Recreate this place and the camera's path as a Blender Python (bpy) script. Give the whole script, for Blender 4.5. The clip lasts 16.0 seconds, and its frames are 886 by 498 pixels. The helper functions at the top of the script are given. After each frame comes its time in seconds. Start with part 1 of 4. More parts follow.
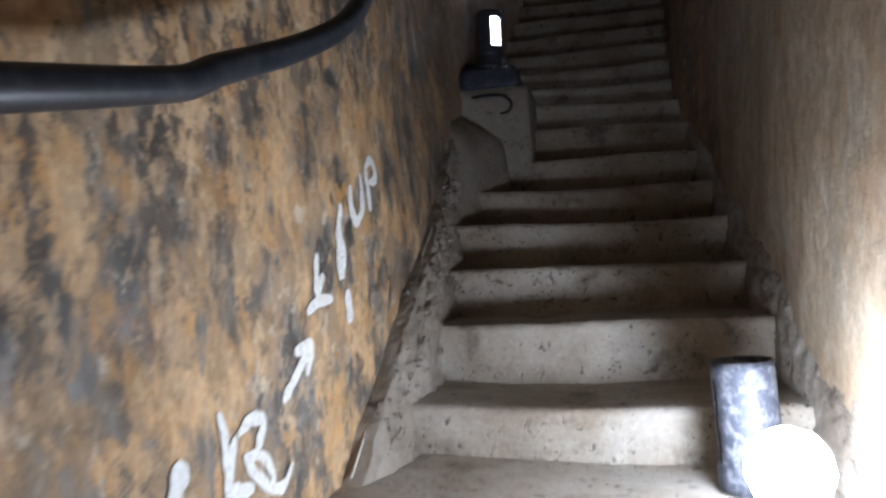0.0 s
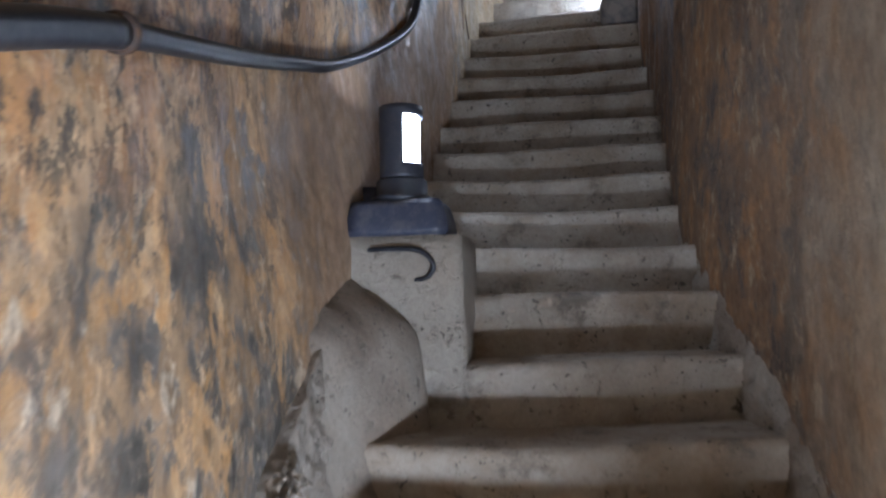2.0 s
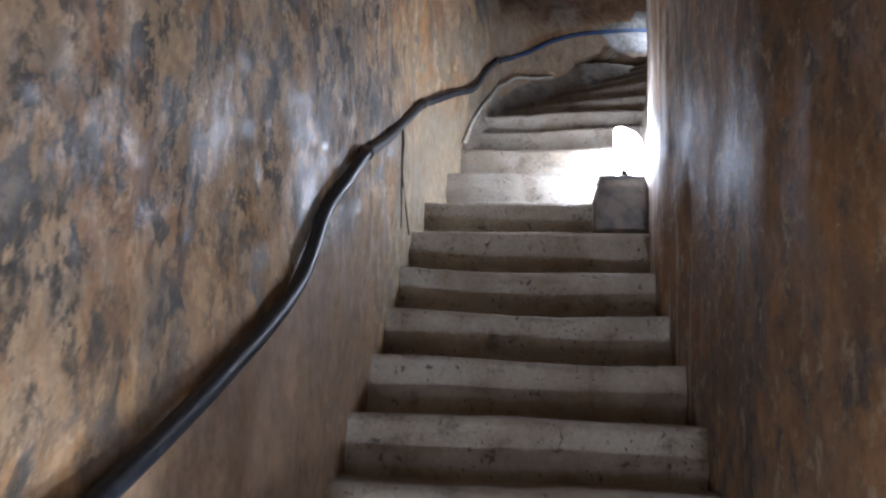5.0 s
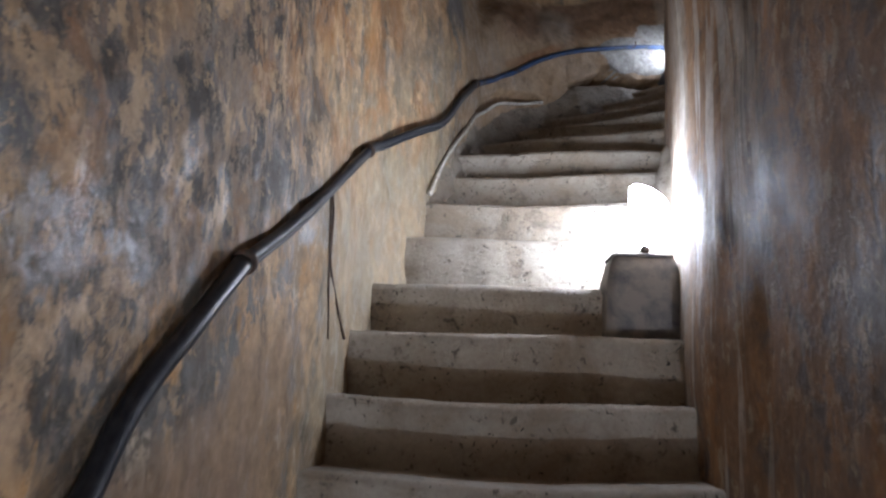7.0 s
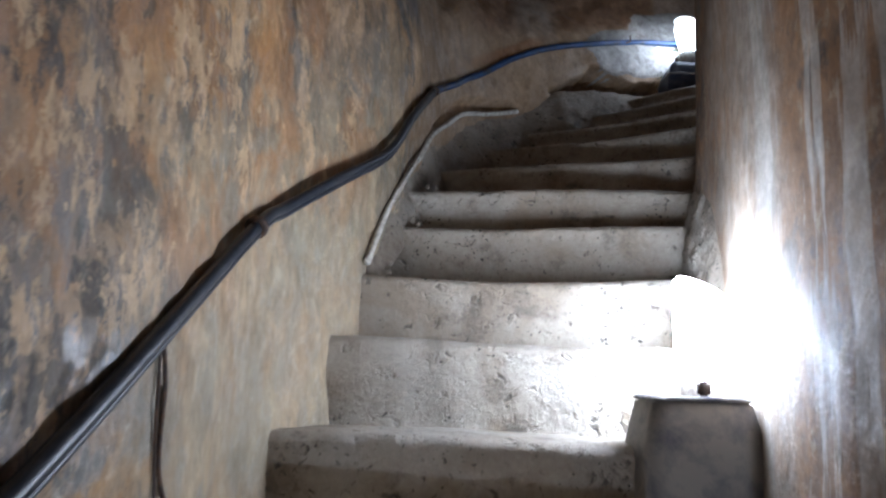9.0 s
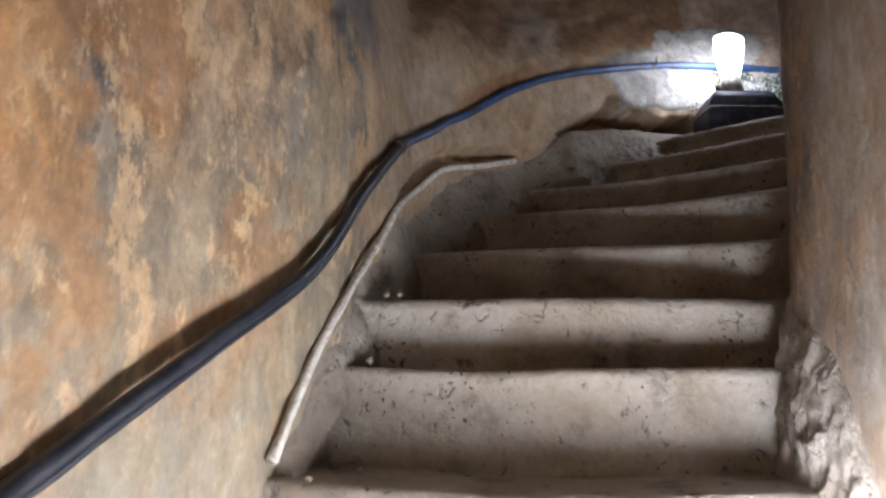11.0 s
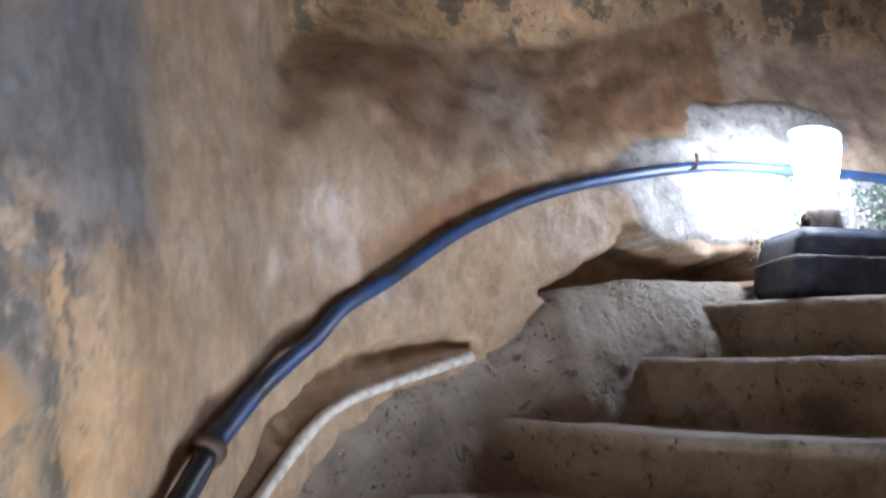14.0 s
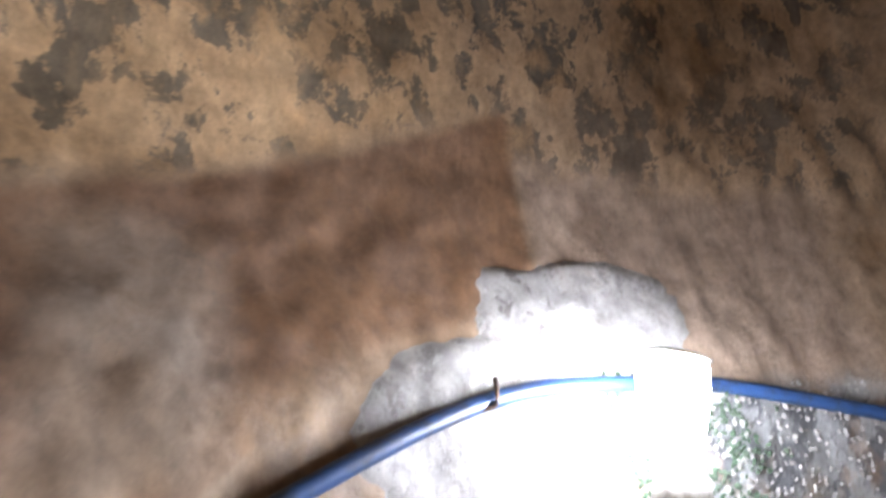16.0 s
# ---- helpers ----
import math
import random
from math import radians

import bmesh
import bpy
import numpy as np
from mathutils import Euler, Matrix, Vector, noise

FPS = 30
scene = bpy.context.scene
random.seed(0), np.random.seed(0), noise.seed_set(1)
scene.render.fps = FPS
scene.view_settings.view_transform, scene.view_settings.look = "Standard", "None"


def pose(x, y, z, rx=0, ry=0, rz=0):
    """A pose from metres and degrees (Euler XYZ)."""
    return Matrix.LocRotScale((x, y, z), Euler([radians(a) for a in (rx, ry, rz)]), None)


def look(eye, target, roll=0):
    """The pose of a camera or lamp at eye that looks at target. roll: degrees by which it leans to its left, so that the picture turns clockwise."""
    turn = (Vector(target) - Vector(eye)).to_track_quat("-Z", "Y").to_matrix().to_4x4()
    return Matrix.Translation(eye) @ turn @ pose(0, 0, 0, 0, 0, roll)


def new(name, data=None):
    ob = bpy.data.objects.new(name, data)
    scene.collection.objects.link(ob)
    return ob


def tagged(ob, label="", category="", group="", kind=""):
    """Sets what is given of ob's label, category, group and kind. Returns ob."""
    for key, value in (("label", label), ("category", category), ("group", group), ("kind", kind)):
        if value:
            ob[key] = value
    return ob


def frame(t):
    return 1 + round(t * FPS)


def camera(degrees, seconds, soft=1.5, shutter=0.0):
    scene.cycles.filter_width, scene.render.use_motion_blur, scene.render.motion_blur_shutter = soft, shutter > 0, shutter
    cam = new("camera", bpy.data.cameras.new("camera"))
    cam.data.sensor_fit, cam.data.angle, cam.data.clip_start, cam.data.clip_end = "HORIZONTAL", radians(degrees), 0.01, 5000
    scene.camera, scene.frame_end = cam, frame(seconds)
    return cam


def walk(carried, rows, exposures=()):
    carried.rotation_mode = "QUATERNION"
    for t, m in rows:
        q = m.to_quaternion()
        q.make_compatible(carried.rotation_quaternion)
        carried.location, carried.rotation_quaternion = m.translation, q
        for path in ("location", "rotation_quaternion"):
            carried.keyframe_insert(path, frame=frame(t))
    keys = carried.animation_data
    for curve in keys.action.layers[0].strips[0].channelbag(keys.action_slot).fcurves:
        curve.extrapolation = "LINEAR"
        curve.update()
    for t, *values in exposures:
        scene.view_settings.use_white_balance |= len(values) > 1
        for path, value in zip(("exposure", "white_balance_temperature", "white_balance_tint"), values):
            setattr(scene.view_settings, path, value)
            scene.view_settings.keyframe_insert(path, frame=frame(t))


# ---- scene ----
cam = camera(64.1, 16.0, soft=2.3, shutter=0.4)
PATH = [
    (0, (1.545, -0.236, 0.587), (1.055, 1.702, 0.642), -2.2),
    (0.5, (1.516, 0.137, 0.729), (1.107, 2.094, 0.774), -2.6),
    (1, (1.51, 0.559, 0.86), (1.037, 2.499, 0.969), -1.2),
    (1.5, (1.437, 0.931, 1.112), (1.034, 2.885, 1.254), -0.7),
    (2, (1.418, 1.275, 1.308), (1.08, 3.24, 1.464), -1.1),
    (2.5, (1.341, 1.517, 1.5), (0.98, 3.472, 1.723), -0.3),
    (3, (1.265, 1.681, 1.787), (1.031, 3.64, 2.117), 1.1),
    (3.5, (1.287, 1.907, 1.938), (1.089, 3.862, 2.309), 1.9),
    (4, (1.27, 2.181, 2.08), (1.099, 4.138, 2.458), 2.0),
    (6.5, (1.268, 3.223, 2.699), (1.109, 5.174, 3.11), 2.7),
    (7, (1.288, 3.471, 2.846), (1.171, 5.424, 3.259), 2.4),
    (7.5, (1.269, 3.668, 2.996), (1.151, 5.622, 3.406), 2.3),
    (8, (1.259, 3.889, 3.126), (1.193, 5.853, 3.499), 2.8),
    (10.5, (1.31, 4.918, 3.739), (1.372, 6.884, 4.101), 0.5),
    (11, (1.349, 5.083, 3.851), (1.351, 7.046, 4.234), 0.8),
    (11.5, (1.323, 5.257, 3.948), (1.331, 7.211, 4.376), 0.5),
    (12, (1.348, 5.47, 4.076), (1.401, 7.425, 4.492), 0.5),
    (12.5, (1.334, 5.652, 4.22), (1.355, 7.614, 4.605), 0.8),
    (13, (1.36, 5.824, 4.36), (1.506, 7.783, 4.74), 1.9),
    (13.5, (1.404, 6.018, 4.5), (1.61, 7.972, 4.871), 2.0),
    (14, (1.414, 6.19, 4.666), (1.603, 8.148, 5.028), 1.3),
    (14.5, (1.467, 6.38, 4.827), (1.866, 8.309, 5.169), 0.0),
    (15, (1.599, 6.538, 4.968), (2.048, 8.455, 5.32), -0.3),
    (15.5, (1.659, 6.736, 5.161), (2.273, 8.616, 5.458), -0.7),
    (16, (1.712, 6.94, 5.27), (2.531, 8.72, 5.668), -1.1),
]
walk(cam, [(t, look(eye, target, roll)) for t, eye, target, roll in PATH], [
    (0.0, -2.75, 6400, 10), (0.5, -2.2, 6300, 10), (1.0, -1.4, 6500, 11), (1.5, -0.85, 6150, 10), (2.0, -0.4, 6000, 10), (2.5, -0.3, 5600, 10), (3.0, -0.15, 5400, 11), (3.5, -0.1, 5250, 10), (4.0, 0.15, 5600, 11),
    (6.5, 0.15, 6600, 12), (7.5, 0.15, 6400, 11), (8.0, -0.1, 6100, 9), (10.5, 0.0, 6400, 11), (11.0, 0.65, 7000, 14), (12.0, 1.2, 6800, 12), (13.0, 1.75, 6500, 11), (13.5, 1.85, 6300, 11), (14.0, 1.9, 6400, 12), (15.0, 2.05, 6600, 14), (16.0, 2.25, 7000, 16)])

# ---- light ----
world = bpy.data.worlds.new("world")
world.use_nodes = True
world.node_tree.nodes["Background"].inputs[0].default_value = (0.02, 0.02, 0.025, 1)
world.node_tree.nodes["Background"].inputs[1].default_value = 0.2
scene.world = world
LAMP_GLOW = (0.79, 0.9, 1.1)


# ---- materials ----
def material(name):
    m = bpy.data.materials.new(name)
    m.use_nodes = True
    nt = m.node_tree
    return m, nt, nt.nodes["Principled BSDF"]


def coords(nt, scale):
    tc = nt.nodes.new("ShaderNodeTexCoord")
    mp = nt.nodes.new("ShaderNodeMapping")
    mp.inputs["Scale"].default_value = scale
    nt.links.new(tc.outputs["Object"], mp.inputs["Vector"])
    return mp.outputs["Vector"]


def noise_tex(nt, vec, scale, detail=6.0, rough=0.6, distort=0.0):
    n = nt.nodes.new("ShaderNodeTexNoise")
    n.inputs["Scale"].default_value = scale
    n.inputs["Detail"].default_value = detail
    n.inputs["Roughness"].default_value = rough
    n.inputs["Distortion"].default_value = distort
    nt.links.new(vec, n.inputs["Vector"])
    return n.outputs["Fac"]


def ramp(nt, fac, stops):
    r = nt.nodes.new("ShaderNodeValToRGB")
    el = r.color_ramp.elements
    while len(el) > len(stops):
        el.remove(el[-1])
    while len(el) < len(stops):
        el.new(1.0)
    for e, (p, c) in zip(el, stops):
        e.position = p
        e.color = (*c, 1) if len(c) == 3 else (c[0], c[0], c[0], 1)
    nt.links.new(fac, r.inputs["Fac"])
    return r.outputs["Color"]


def mix(nt, fac, a, b, mode="MIX"):
    m = nt.nodes.new("ShaderNodeMix")
    m.data_type, m.blend_type = "RGBA", mode
    for sock, v in ((m.inputs[0], fac), (m.inputs[6], a), (m.inputs[7], b)):
        if isinstance(v, bpy.types.NodeSocket):
            nt.links.new(v, sock)
        elif isinstance(v, (int, float)):
            sock.default_value = v
        else:
            sock.default_value = (*v, 1)
    return m.outputs[2]


def bump(nt, bsdf, height, strength, distance=0.01):
    b = nt.nodes.new("ShaderNodeBump")
    b.inputs["Strength"].default_value = strength
    b.inputs["Distance"].default_value = distance
    nt.links.new(height, b.inputs["Height"])
    nt.links.new(b.outputs["Normal"], bsdf.inputs["Normal"])


def number(nt, op, a, b=0.0, clamp=False):
    m = nt.nodes.new("ShaderNodeMath")
    m.operation, m.use_clamp = op, clamp
    for sock, v in zip(m.inputs, (a, b)):
        if isinstance(v, bpy.types.NodeSocket):
            nt.links.new(v, sock)
        else:
            sock.default_value = v
    return m.outputs[0]


def along(nt, way, start, end, jitter):
    """0 before start, 1 past end in a direction, with an uneven border."""
    tc = nt.nodes.new("ShaderNodeTexCoord")
    dot = nt.nodes.new("ShaderNodeVectorMath")
    dot.operation = "DOT_PRODUCT"
    dot.inputs[1].default_value = {"X": (1, 0, 0), "Y": (0, 1, 0), "Z": (0, 0, 1)}.get(way, way)
    nt.links.new(tc.outputs["Object"], dot.inputs[0])
    wob = number(nt, "MULTIPLY", number(nt, "SUBTRACT", noise_tex(nt, tc.outputs["Object"], 2.5, 7, 0.65), 0.5), jitter)
    v = number(nt, "ADD", dot.outputs["Value"], wob)
    r = nt.nodes.new("ShaderNodeMapRange")
    r.interpolation_type = "SMOOTHSTEP"
    r.inputs["From Min"].default_value, r.inputs["From Max"].default_value = start, end
    nt.links.new(v, r.inputs["Value"])
    return r.outputs[0]


def step_mask(nt, fac, cut, width=0.035, top=1.0):
    return ramp(nt, fac, [(cut, (0,)), (cut + width, (top,))])


def plaster(name, tan, wash, grey, mould, flake, cuts, zones=(), gloss=0.4, relief=0.6, scabs=None):
    """Old lime plaster: washes worn off in upright streaks down to grey, mould, pale flakes.
    zones: other plasters and painted tones along the wall, each (colour, variant, mask maker, share of the old stains
    that shows)."""
    m, nt, bsdf = material(name)
    streak = coords(nt, (1.0, 1.0, 0.72))
    drip = coords(nt, (1.0, 1.0, 0.16))
    even = coords(nt, (1.0, 1.0, 1.0))
    big = noise_tex(nt, streak, 3.0, 9, 0.66)
    mid = noise_tex(nt, streak, 7.0, 9, 0.66, 0.15)
    runs = noise_tex(nt, drip, 9.0, 7, 0.65)
    fine = noise_tex(nt, even, 45.0, 6, 0.72)
    spots = noise_tex(nt, streak, 12.0, 8, 0.68, 0.2)
    tone = noise_tex(nt, even, 1.1, 4, 0.6)
    washc, tanc, greyc = cuts
    col = mix(nt, ramp(nt, tone, [(0.35, (0,)), (0.65, (1,))]), [0.72 * c for c in tan], [0.7 * c + 0.4 * d for c, d in zip(tan, wash)])
    col = mix(nt, step_mask(nt, mid, washc, 0.09, 0.9), col, wash)
    col = mix(nt, step_mask(nt, runs, 0.54, 0.08, 0.55), col, [0.6 * c for c in tan])
    gm = mix(nt, 1.0, step_mask(nt, big, greyc, 0.1), step_mask(nt, mid, 0.36, 0.16), "MULTIPLY")
    extra = mix(nt, 1.0, step_mask(nt, spots, 0.5, 0.08), step_mask(nt, big, greyc - 0.08, 0.1, 0.9), "MULTIPLY")
    gm = mix(nt, 1.0, gm, extra, "SCREEN")
    col_old = mix(nt, gm, col, mix(nt, ramp(nt, fine, [(0.4, (0,)), (0.6, (1,))]), grey, [0.65 * c for c in grey]))
    mm = mix(nt, 1.0, step_mask(nt, spots, tanc, 0.06), step_mask(nt, big, greyc - 0.03, 0.12), "MULTIPLY")
    col_old = mix(nt, mm, col_old, mould)
    fm = step_mask(nt, noise_tex(nt, streak, 16.0, 7, 0.68, 0.2), 0.565, 0.06, 0.85)
    col_old = mix(nt, fm, col_old, flake)
    scab_relief = None
    if scabs:
        # large scabs of old limewash left on, and bare mouldy hollows between them
        hollow = step_mask(nt, noise_tex(nt, coords(nt, (1.0, 1.0, 0.65)), 4.4, 12, 0.7, 0.2), 0.53, 0.05, 0.78)
        col_old = mix(nt, hollow, col_old, mix(nt, step_mask(nt, fine, 0.45, 0.2), [1.5 * c for c in mould], [0.6 * c for c in grey]))
        scab_relief = step_mask(nt, noise_tex(nt, coords(nt, (1.0, 1.0, 0.6)), 5.8, 12, 0.72, 0.25), 0.52, 0.03, 0.85)
        col_old = mix(nt, scab_relief, col_old, mix(nt, ramp(nt, spots, [(0.4, (0,)), (0.6, (1,))]), scabs[0], scabs[1]))
    # small flakes and dark pits where the skin has let go
    chips = step_mask(nt, noise_tex(nt, coords(nt, (1.0, 1.0, 0.8)), 21.0, 9, 0.74, 0.1), 0.55, 0.025, 0.7)
    col_old = mix(nt, mix(nt, 1.0, chips, step_mask(nt, mid, 0.44, 0.14), "MULTIPLY"), col_old, mix(nt, fine, wash, flake))
    pits = mix(nt, 1.0, step_mask(nt, noise_tex(nt, coords(nt, (1.0, 1.0, 0.7)), 27.0, 8, 0.72), 0.55, 0.03, 0.85), step_mask(nt, big, 0.42, 0.16), "MULTIPLY")
    col_old = mix(nt, pits, col_old, [1.2 * c for c in mould])
    for colour, other, mask, share, *hard in zones:
        z = mix(nt, ramp(nt, spots, [(0.49, (0,)), (0.54, (1,))]) if hard else ramp(nt, mid, [(0.36, (0,)), (0.64, (1,))]), colour, other)
        if hard:
            z = mix(nt, step_mask(nt, mid, 0.52, 0.1, 0.7), z, [0.5 * c + 0.5 * d for c, d in zip(colour, wash)])
        z = mix(nt, share, z, col_old)
        z = mix(nt, step_mask(nt, runs, 0.5, 0.15, 0.35), z, [0.7 * c for c in colour])
        col_old = mix(nt, mask(nt), col_old, z)
    if scabs:
        # above the cable the skin is patchy: rusty blotches, black mould, pale scabs left standing
        upper = mix(nt, 1.0, along(nt, (0, -0.6, 1), -0.05, 0.35, 0.5), number(nt, "SUBTRACT", 1.0, along(nt, "Y", 6.5, 6.8, 0.4)), "MULTIPLY")
        rust = step_mask(nt, noise_tex(nt, coords(nt, (1.0, 1.0, 0.8)), 3.3, 11, 0.68, 0.3), 0.5, 0.06, 0.62)
        col_old = mix(nt, mix(nt, 1.0, rust, upper, "MULTIPLY"), col_old, mix(nt, spots, (0.62, 0.3, 0.1), (0.4, 0.17, 0.055)))
        black = step_mask(nt, noise_tex(nt, coords(nt, (1.3, 1.3, 0.9)), 6.5, 13, 0.76, 0.1), 0.505, 0.045, 0.92)
        col_old = mix(nt, mix(nt, 1.0, mix(nt, 1.0, black, number(nt, "SUBTRACT", 1.0, number(nt, "MULTIPLY", along(nt, "Y", 5.1, 5.7, 0.5), 0.75)), "MULTIPLY"), upper, "MULTIPLY"), col_old, mix(nt, fine, (0.035, 0.03, 0.025), (0.13, 0.11, 0.09)))
        left_on = step_mask(nt, noise_tex(nt, coords(nt, (1.5, 1.5, 0.9)), 7.5, 13, 0.76, 0.1), 0.53, 0.03, 0.9)
        col_old = mix(nt, mix(nt, 1.0, left_on, upper, "MULTIPLY"), col_old, mix(nt, spots, (0.8, 0.58, 0.36), (0.6, 0.36, 0.17)))
    col_old = mix(nt, 0.8, col_old, ramp(nt, noise_tex(nt, streak, 24.0, 6, 0.7), [(0.32, (0.5,)), (0.62, (1.0,))]), "MULTIPLY")
    col_old = mix(nt, 0.5, col_old, ramp(nt, fine, [(0.25, (0.45,)), (0.7, (1.0,))]), "MULTIPLY")
    nt.links.new(col_old, bsdf.inputs["Base Color"])
    rr = mix(nt, 0.8, ramp(nt, big, [(0.3, (gloss + 0.4,)), (0.62, (gloss,))]), ramp(nt, fine, [(0.3, (0.75,)), (0.7, (1.0,))]), "MULTIPLY")
    rr = mix(nt, mix(nt, 0.65, (0, 0, 0), gm), rr, (0.2, 0.2, 0.2)) if scabs else rr
    nt.links.new(rr, bsdf.inputs["Roughness"])
    h = mix(nt, 0.35, mid, fine, "ADD")
    h = mix(nt, 0.3, h, gm, "SUBTRACT")
    h = mix(nt, 0.3, h, fm, "ADD")
    h = mix(nt, 0.35, mix(nt, 0.25, h, chips, "ADD"), pits, "SUBTRACT")
    if scabs:
        h = mix(nt, 0.4, h, scab_relief, "ADD")
    bump(nt, bsdf, h, relief, 0.01)
    return m


def both(f, g):
    return lambda nt: mix(nt, 1.0, f(nt), g(nt), "MULTIPLY")


def inverse(f):
    return lambda nt: number(nt, "SUBTRACT", 1.0, f(nt))


def box_zone(a, b, c, d):
    """A stretch of the bend wall between two uneven upright borders."""
    return both(both(lambda nt: along(nt, "X", a, b, 0.2), lambda nt: inverse(lambda q: along(q, "X", c, d, 0.15))(nt)), lambda nt: along(nt, "Y", 7.5, 7.7, 0.1))


WALL_OCHRE = plaster("ochre_plaster", (0.5, 0.34, 0.2), (0.62, 0.34, 0.13), (0.27, 0.255, 0.235), (0.08, 0.072, 0.06), (0.72, 0.59, 0.43), (0.5, 0.52, 0.46),
                     [((0.42, 0.28, 0.19), (0.46, 0.31, 0.19), both(both(lambda nt: along(nt, "Y", 2.8, 3.3, 0.8), lambda nt: inverse(lambda q: along(q, "Y", 5.0, 5.4, 0.5))(nt)), lambda nt: inverse(lambda q: along(q, (0, -0.53, 1), 0.2, 0.34, 0.25))(nt)), 0.12),
                      ((0.64, 0.45, 0.28), (0.1, 0.088, 0.07), both(both(lambda nt: along(nt, "Y", 1.9, 2.5, 0.6), lambda nt: inverse(lambda q: along(q, "Y", 3.6, 4.4, 0.9))(nt)), lambda nt: along(nt, (0, -0.53, 1), 0.3, 0.5, 0.3)), 0.3, True),
                      ((0.66, 0.45, 0.29), (0.24, 0.17, 0.11), both(both(lambda nt: along(nt, "Y", 5.9, 6.2, 0.4), lambda nt: inverse(lambda q: along(q, "Y", 6.5, 6.7, 0.3))(nt)), lambda nt: along(nt, (0, -0.6, 1), 0.25, 0.45, 0.3)), 0.4, True),
                      ((0.42, 0.36, 0.25), (0.38, 0.28, 0.18), both(lambda nt: along(nt, "Y", 5.2, 5.5, 0.4), both(lambda nt: inverse(lambda q: along(q, "Y", 6.6, 7.0, 0.5))(nt), lambda nt: inverse(lambda q: along(q, (0, -0.66, 1), 0.0, 0.3, 0.4))(nt))), 0.25),
                      # grey-blue wet sheen above the cable, put in as flat grey among orange
                      ((0.2, 0.205, 0.21), (0.36, 0.2, 0.1), both(both(lambda nt: along(nt, "Y", 4.0, 4.6, 0.9), lambda nt: inverse(lambda q: along(q, "Y", 5.0, 5.5, 0.6))(nt)), lambda nt: along(nt, (0, -0.53, 1), 0.4, 0.6, 0.5)), 0.4),
                      ((0.44, 0.29, 0.17), (0.5, 0.36, 0.24), lambda nt: along(nt, "Y", 6.8, 7.2, 0.4), 0.12),
                      ((0.16, 0.16, 0.17), (0.22, 0.21, 0.2), both(both(lambda nt: along(nt, "Y", 6.7, 6.78, 0.2), lambda nt: inverse(lambda q: along(q, "Y", 7.0, 7.1, 0.15))(nt)), lambda nt: along(nt, "Z", 4.74, 4.86, 0.3)), 0.15),
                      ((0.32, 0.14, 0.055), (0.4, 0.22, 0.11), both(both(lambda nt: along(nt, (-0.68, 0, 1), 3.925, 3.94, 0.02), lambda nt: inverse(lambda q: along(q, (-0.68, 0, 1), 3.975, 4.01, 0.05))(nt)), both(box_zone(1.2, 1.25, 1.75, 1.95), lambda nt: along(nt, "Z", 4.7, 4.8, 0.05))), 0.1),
                      ((0.62, 0.4, 0.21), (0.14, 0.115, 0.08), both(lambda nt: along(nt, (-0.37, 0, 1), 4.95, 5.02, 0.2), lambda nt: along(nt, "Y", 7.2, 7.6, 0.3)), 0.15, True),
                      ((0.58, 0.4, 0.24), (0.13, 0.11, 0.085), both(box_zone(2.2, 2.4, 3.4, 3.6), lambda nt: along(nt, "Z", 5.7, 5.78, 0.25)), 0.2, True),
                      ((0.48, 0.36, 0.27), (0.4, 0.29, 0.22), both(box_zone(2.43, 2.49, 3.2, 3.4), both(lambda nt: along(nt, "Z", 5.25, 5.36, 0.1), lambda nt: inverse(lambda q: along(q, "Z", 5.68, 5.8, 0.3))(nt))), 0.22),
                      ((0.46, 0.47, 0.46), (0.15, 0.16, 0.17), both(box_zone(2.56, 2.64, 3.2, 3.4), lambda nt: inverse(lambda q: along(q, "Z", 5.25, 5.33, 0.12))(nt)), 0.05, True),
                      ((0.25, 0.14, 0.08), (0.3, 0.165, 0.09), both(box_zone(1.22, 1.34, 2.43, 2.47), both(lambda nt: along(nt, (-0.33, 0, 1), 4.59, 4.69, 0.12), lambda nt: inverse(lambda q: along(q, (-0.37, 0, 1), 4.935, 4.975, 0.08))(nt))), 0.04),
                      ((0.46, 0.37, 0.29), (0.4, 0.29, 0.2), both(box_zone(1.54, 1.66, 1.76, 1.9), both(lambda nt: along(nt, "Z", 5.1, 5.2, 0.25), lambda nt: inverse(lambda q: along(q, "Z", 5.46, 5.58, 0.25))(nt))), 0.1)], 0.6, 0.42, ((0.82, 0.57, 0.33), (0.7, 0.38, 0.14)))
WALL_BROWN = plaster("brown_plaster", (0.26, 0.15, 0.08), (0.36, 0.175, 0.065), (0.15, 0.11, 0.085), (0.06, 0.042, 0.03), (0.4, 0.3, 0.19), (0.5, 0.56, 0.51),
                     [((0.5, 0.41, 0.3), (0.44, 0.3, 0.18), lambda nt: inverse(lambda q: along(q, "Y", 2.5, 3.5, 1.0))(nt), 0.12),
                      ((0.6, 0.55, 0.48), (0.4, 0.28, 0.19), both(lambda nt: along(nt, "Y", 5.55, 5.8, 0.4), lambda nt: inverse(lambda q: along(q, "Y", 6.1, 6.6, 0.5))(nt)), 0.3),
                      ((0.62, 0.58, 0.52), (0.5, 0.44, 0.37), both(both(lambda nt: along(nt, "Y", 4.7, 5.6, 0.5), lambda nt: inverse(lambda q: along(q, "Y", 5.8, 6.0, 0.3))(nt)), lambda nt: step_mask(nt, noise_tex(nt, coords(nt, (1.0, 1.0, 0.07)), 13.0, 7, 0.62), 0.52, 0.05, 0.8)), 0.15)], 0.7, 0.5)
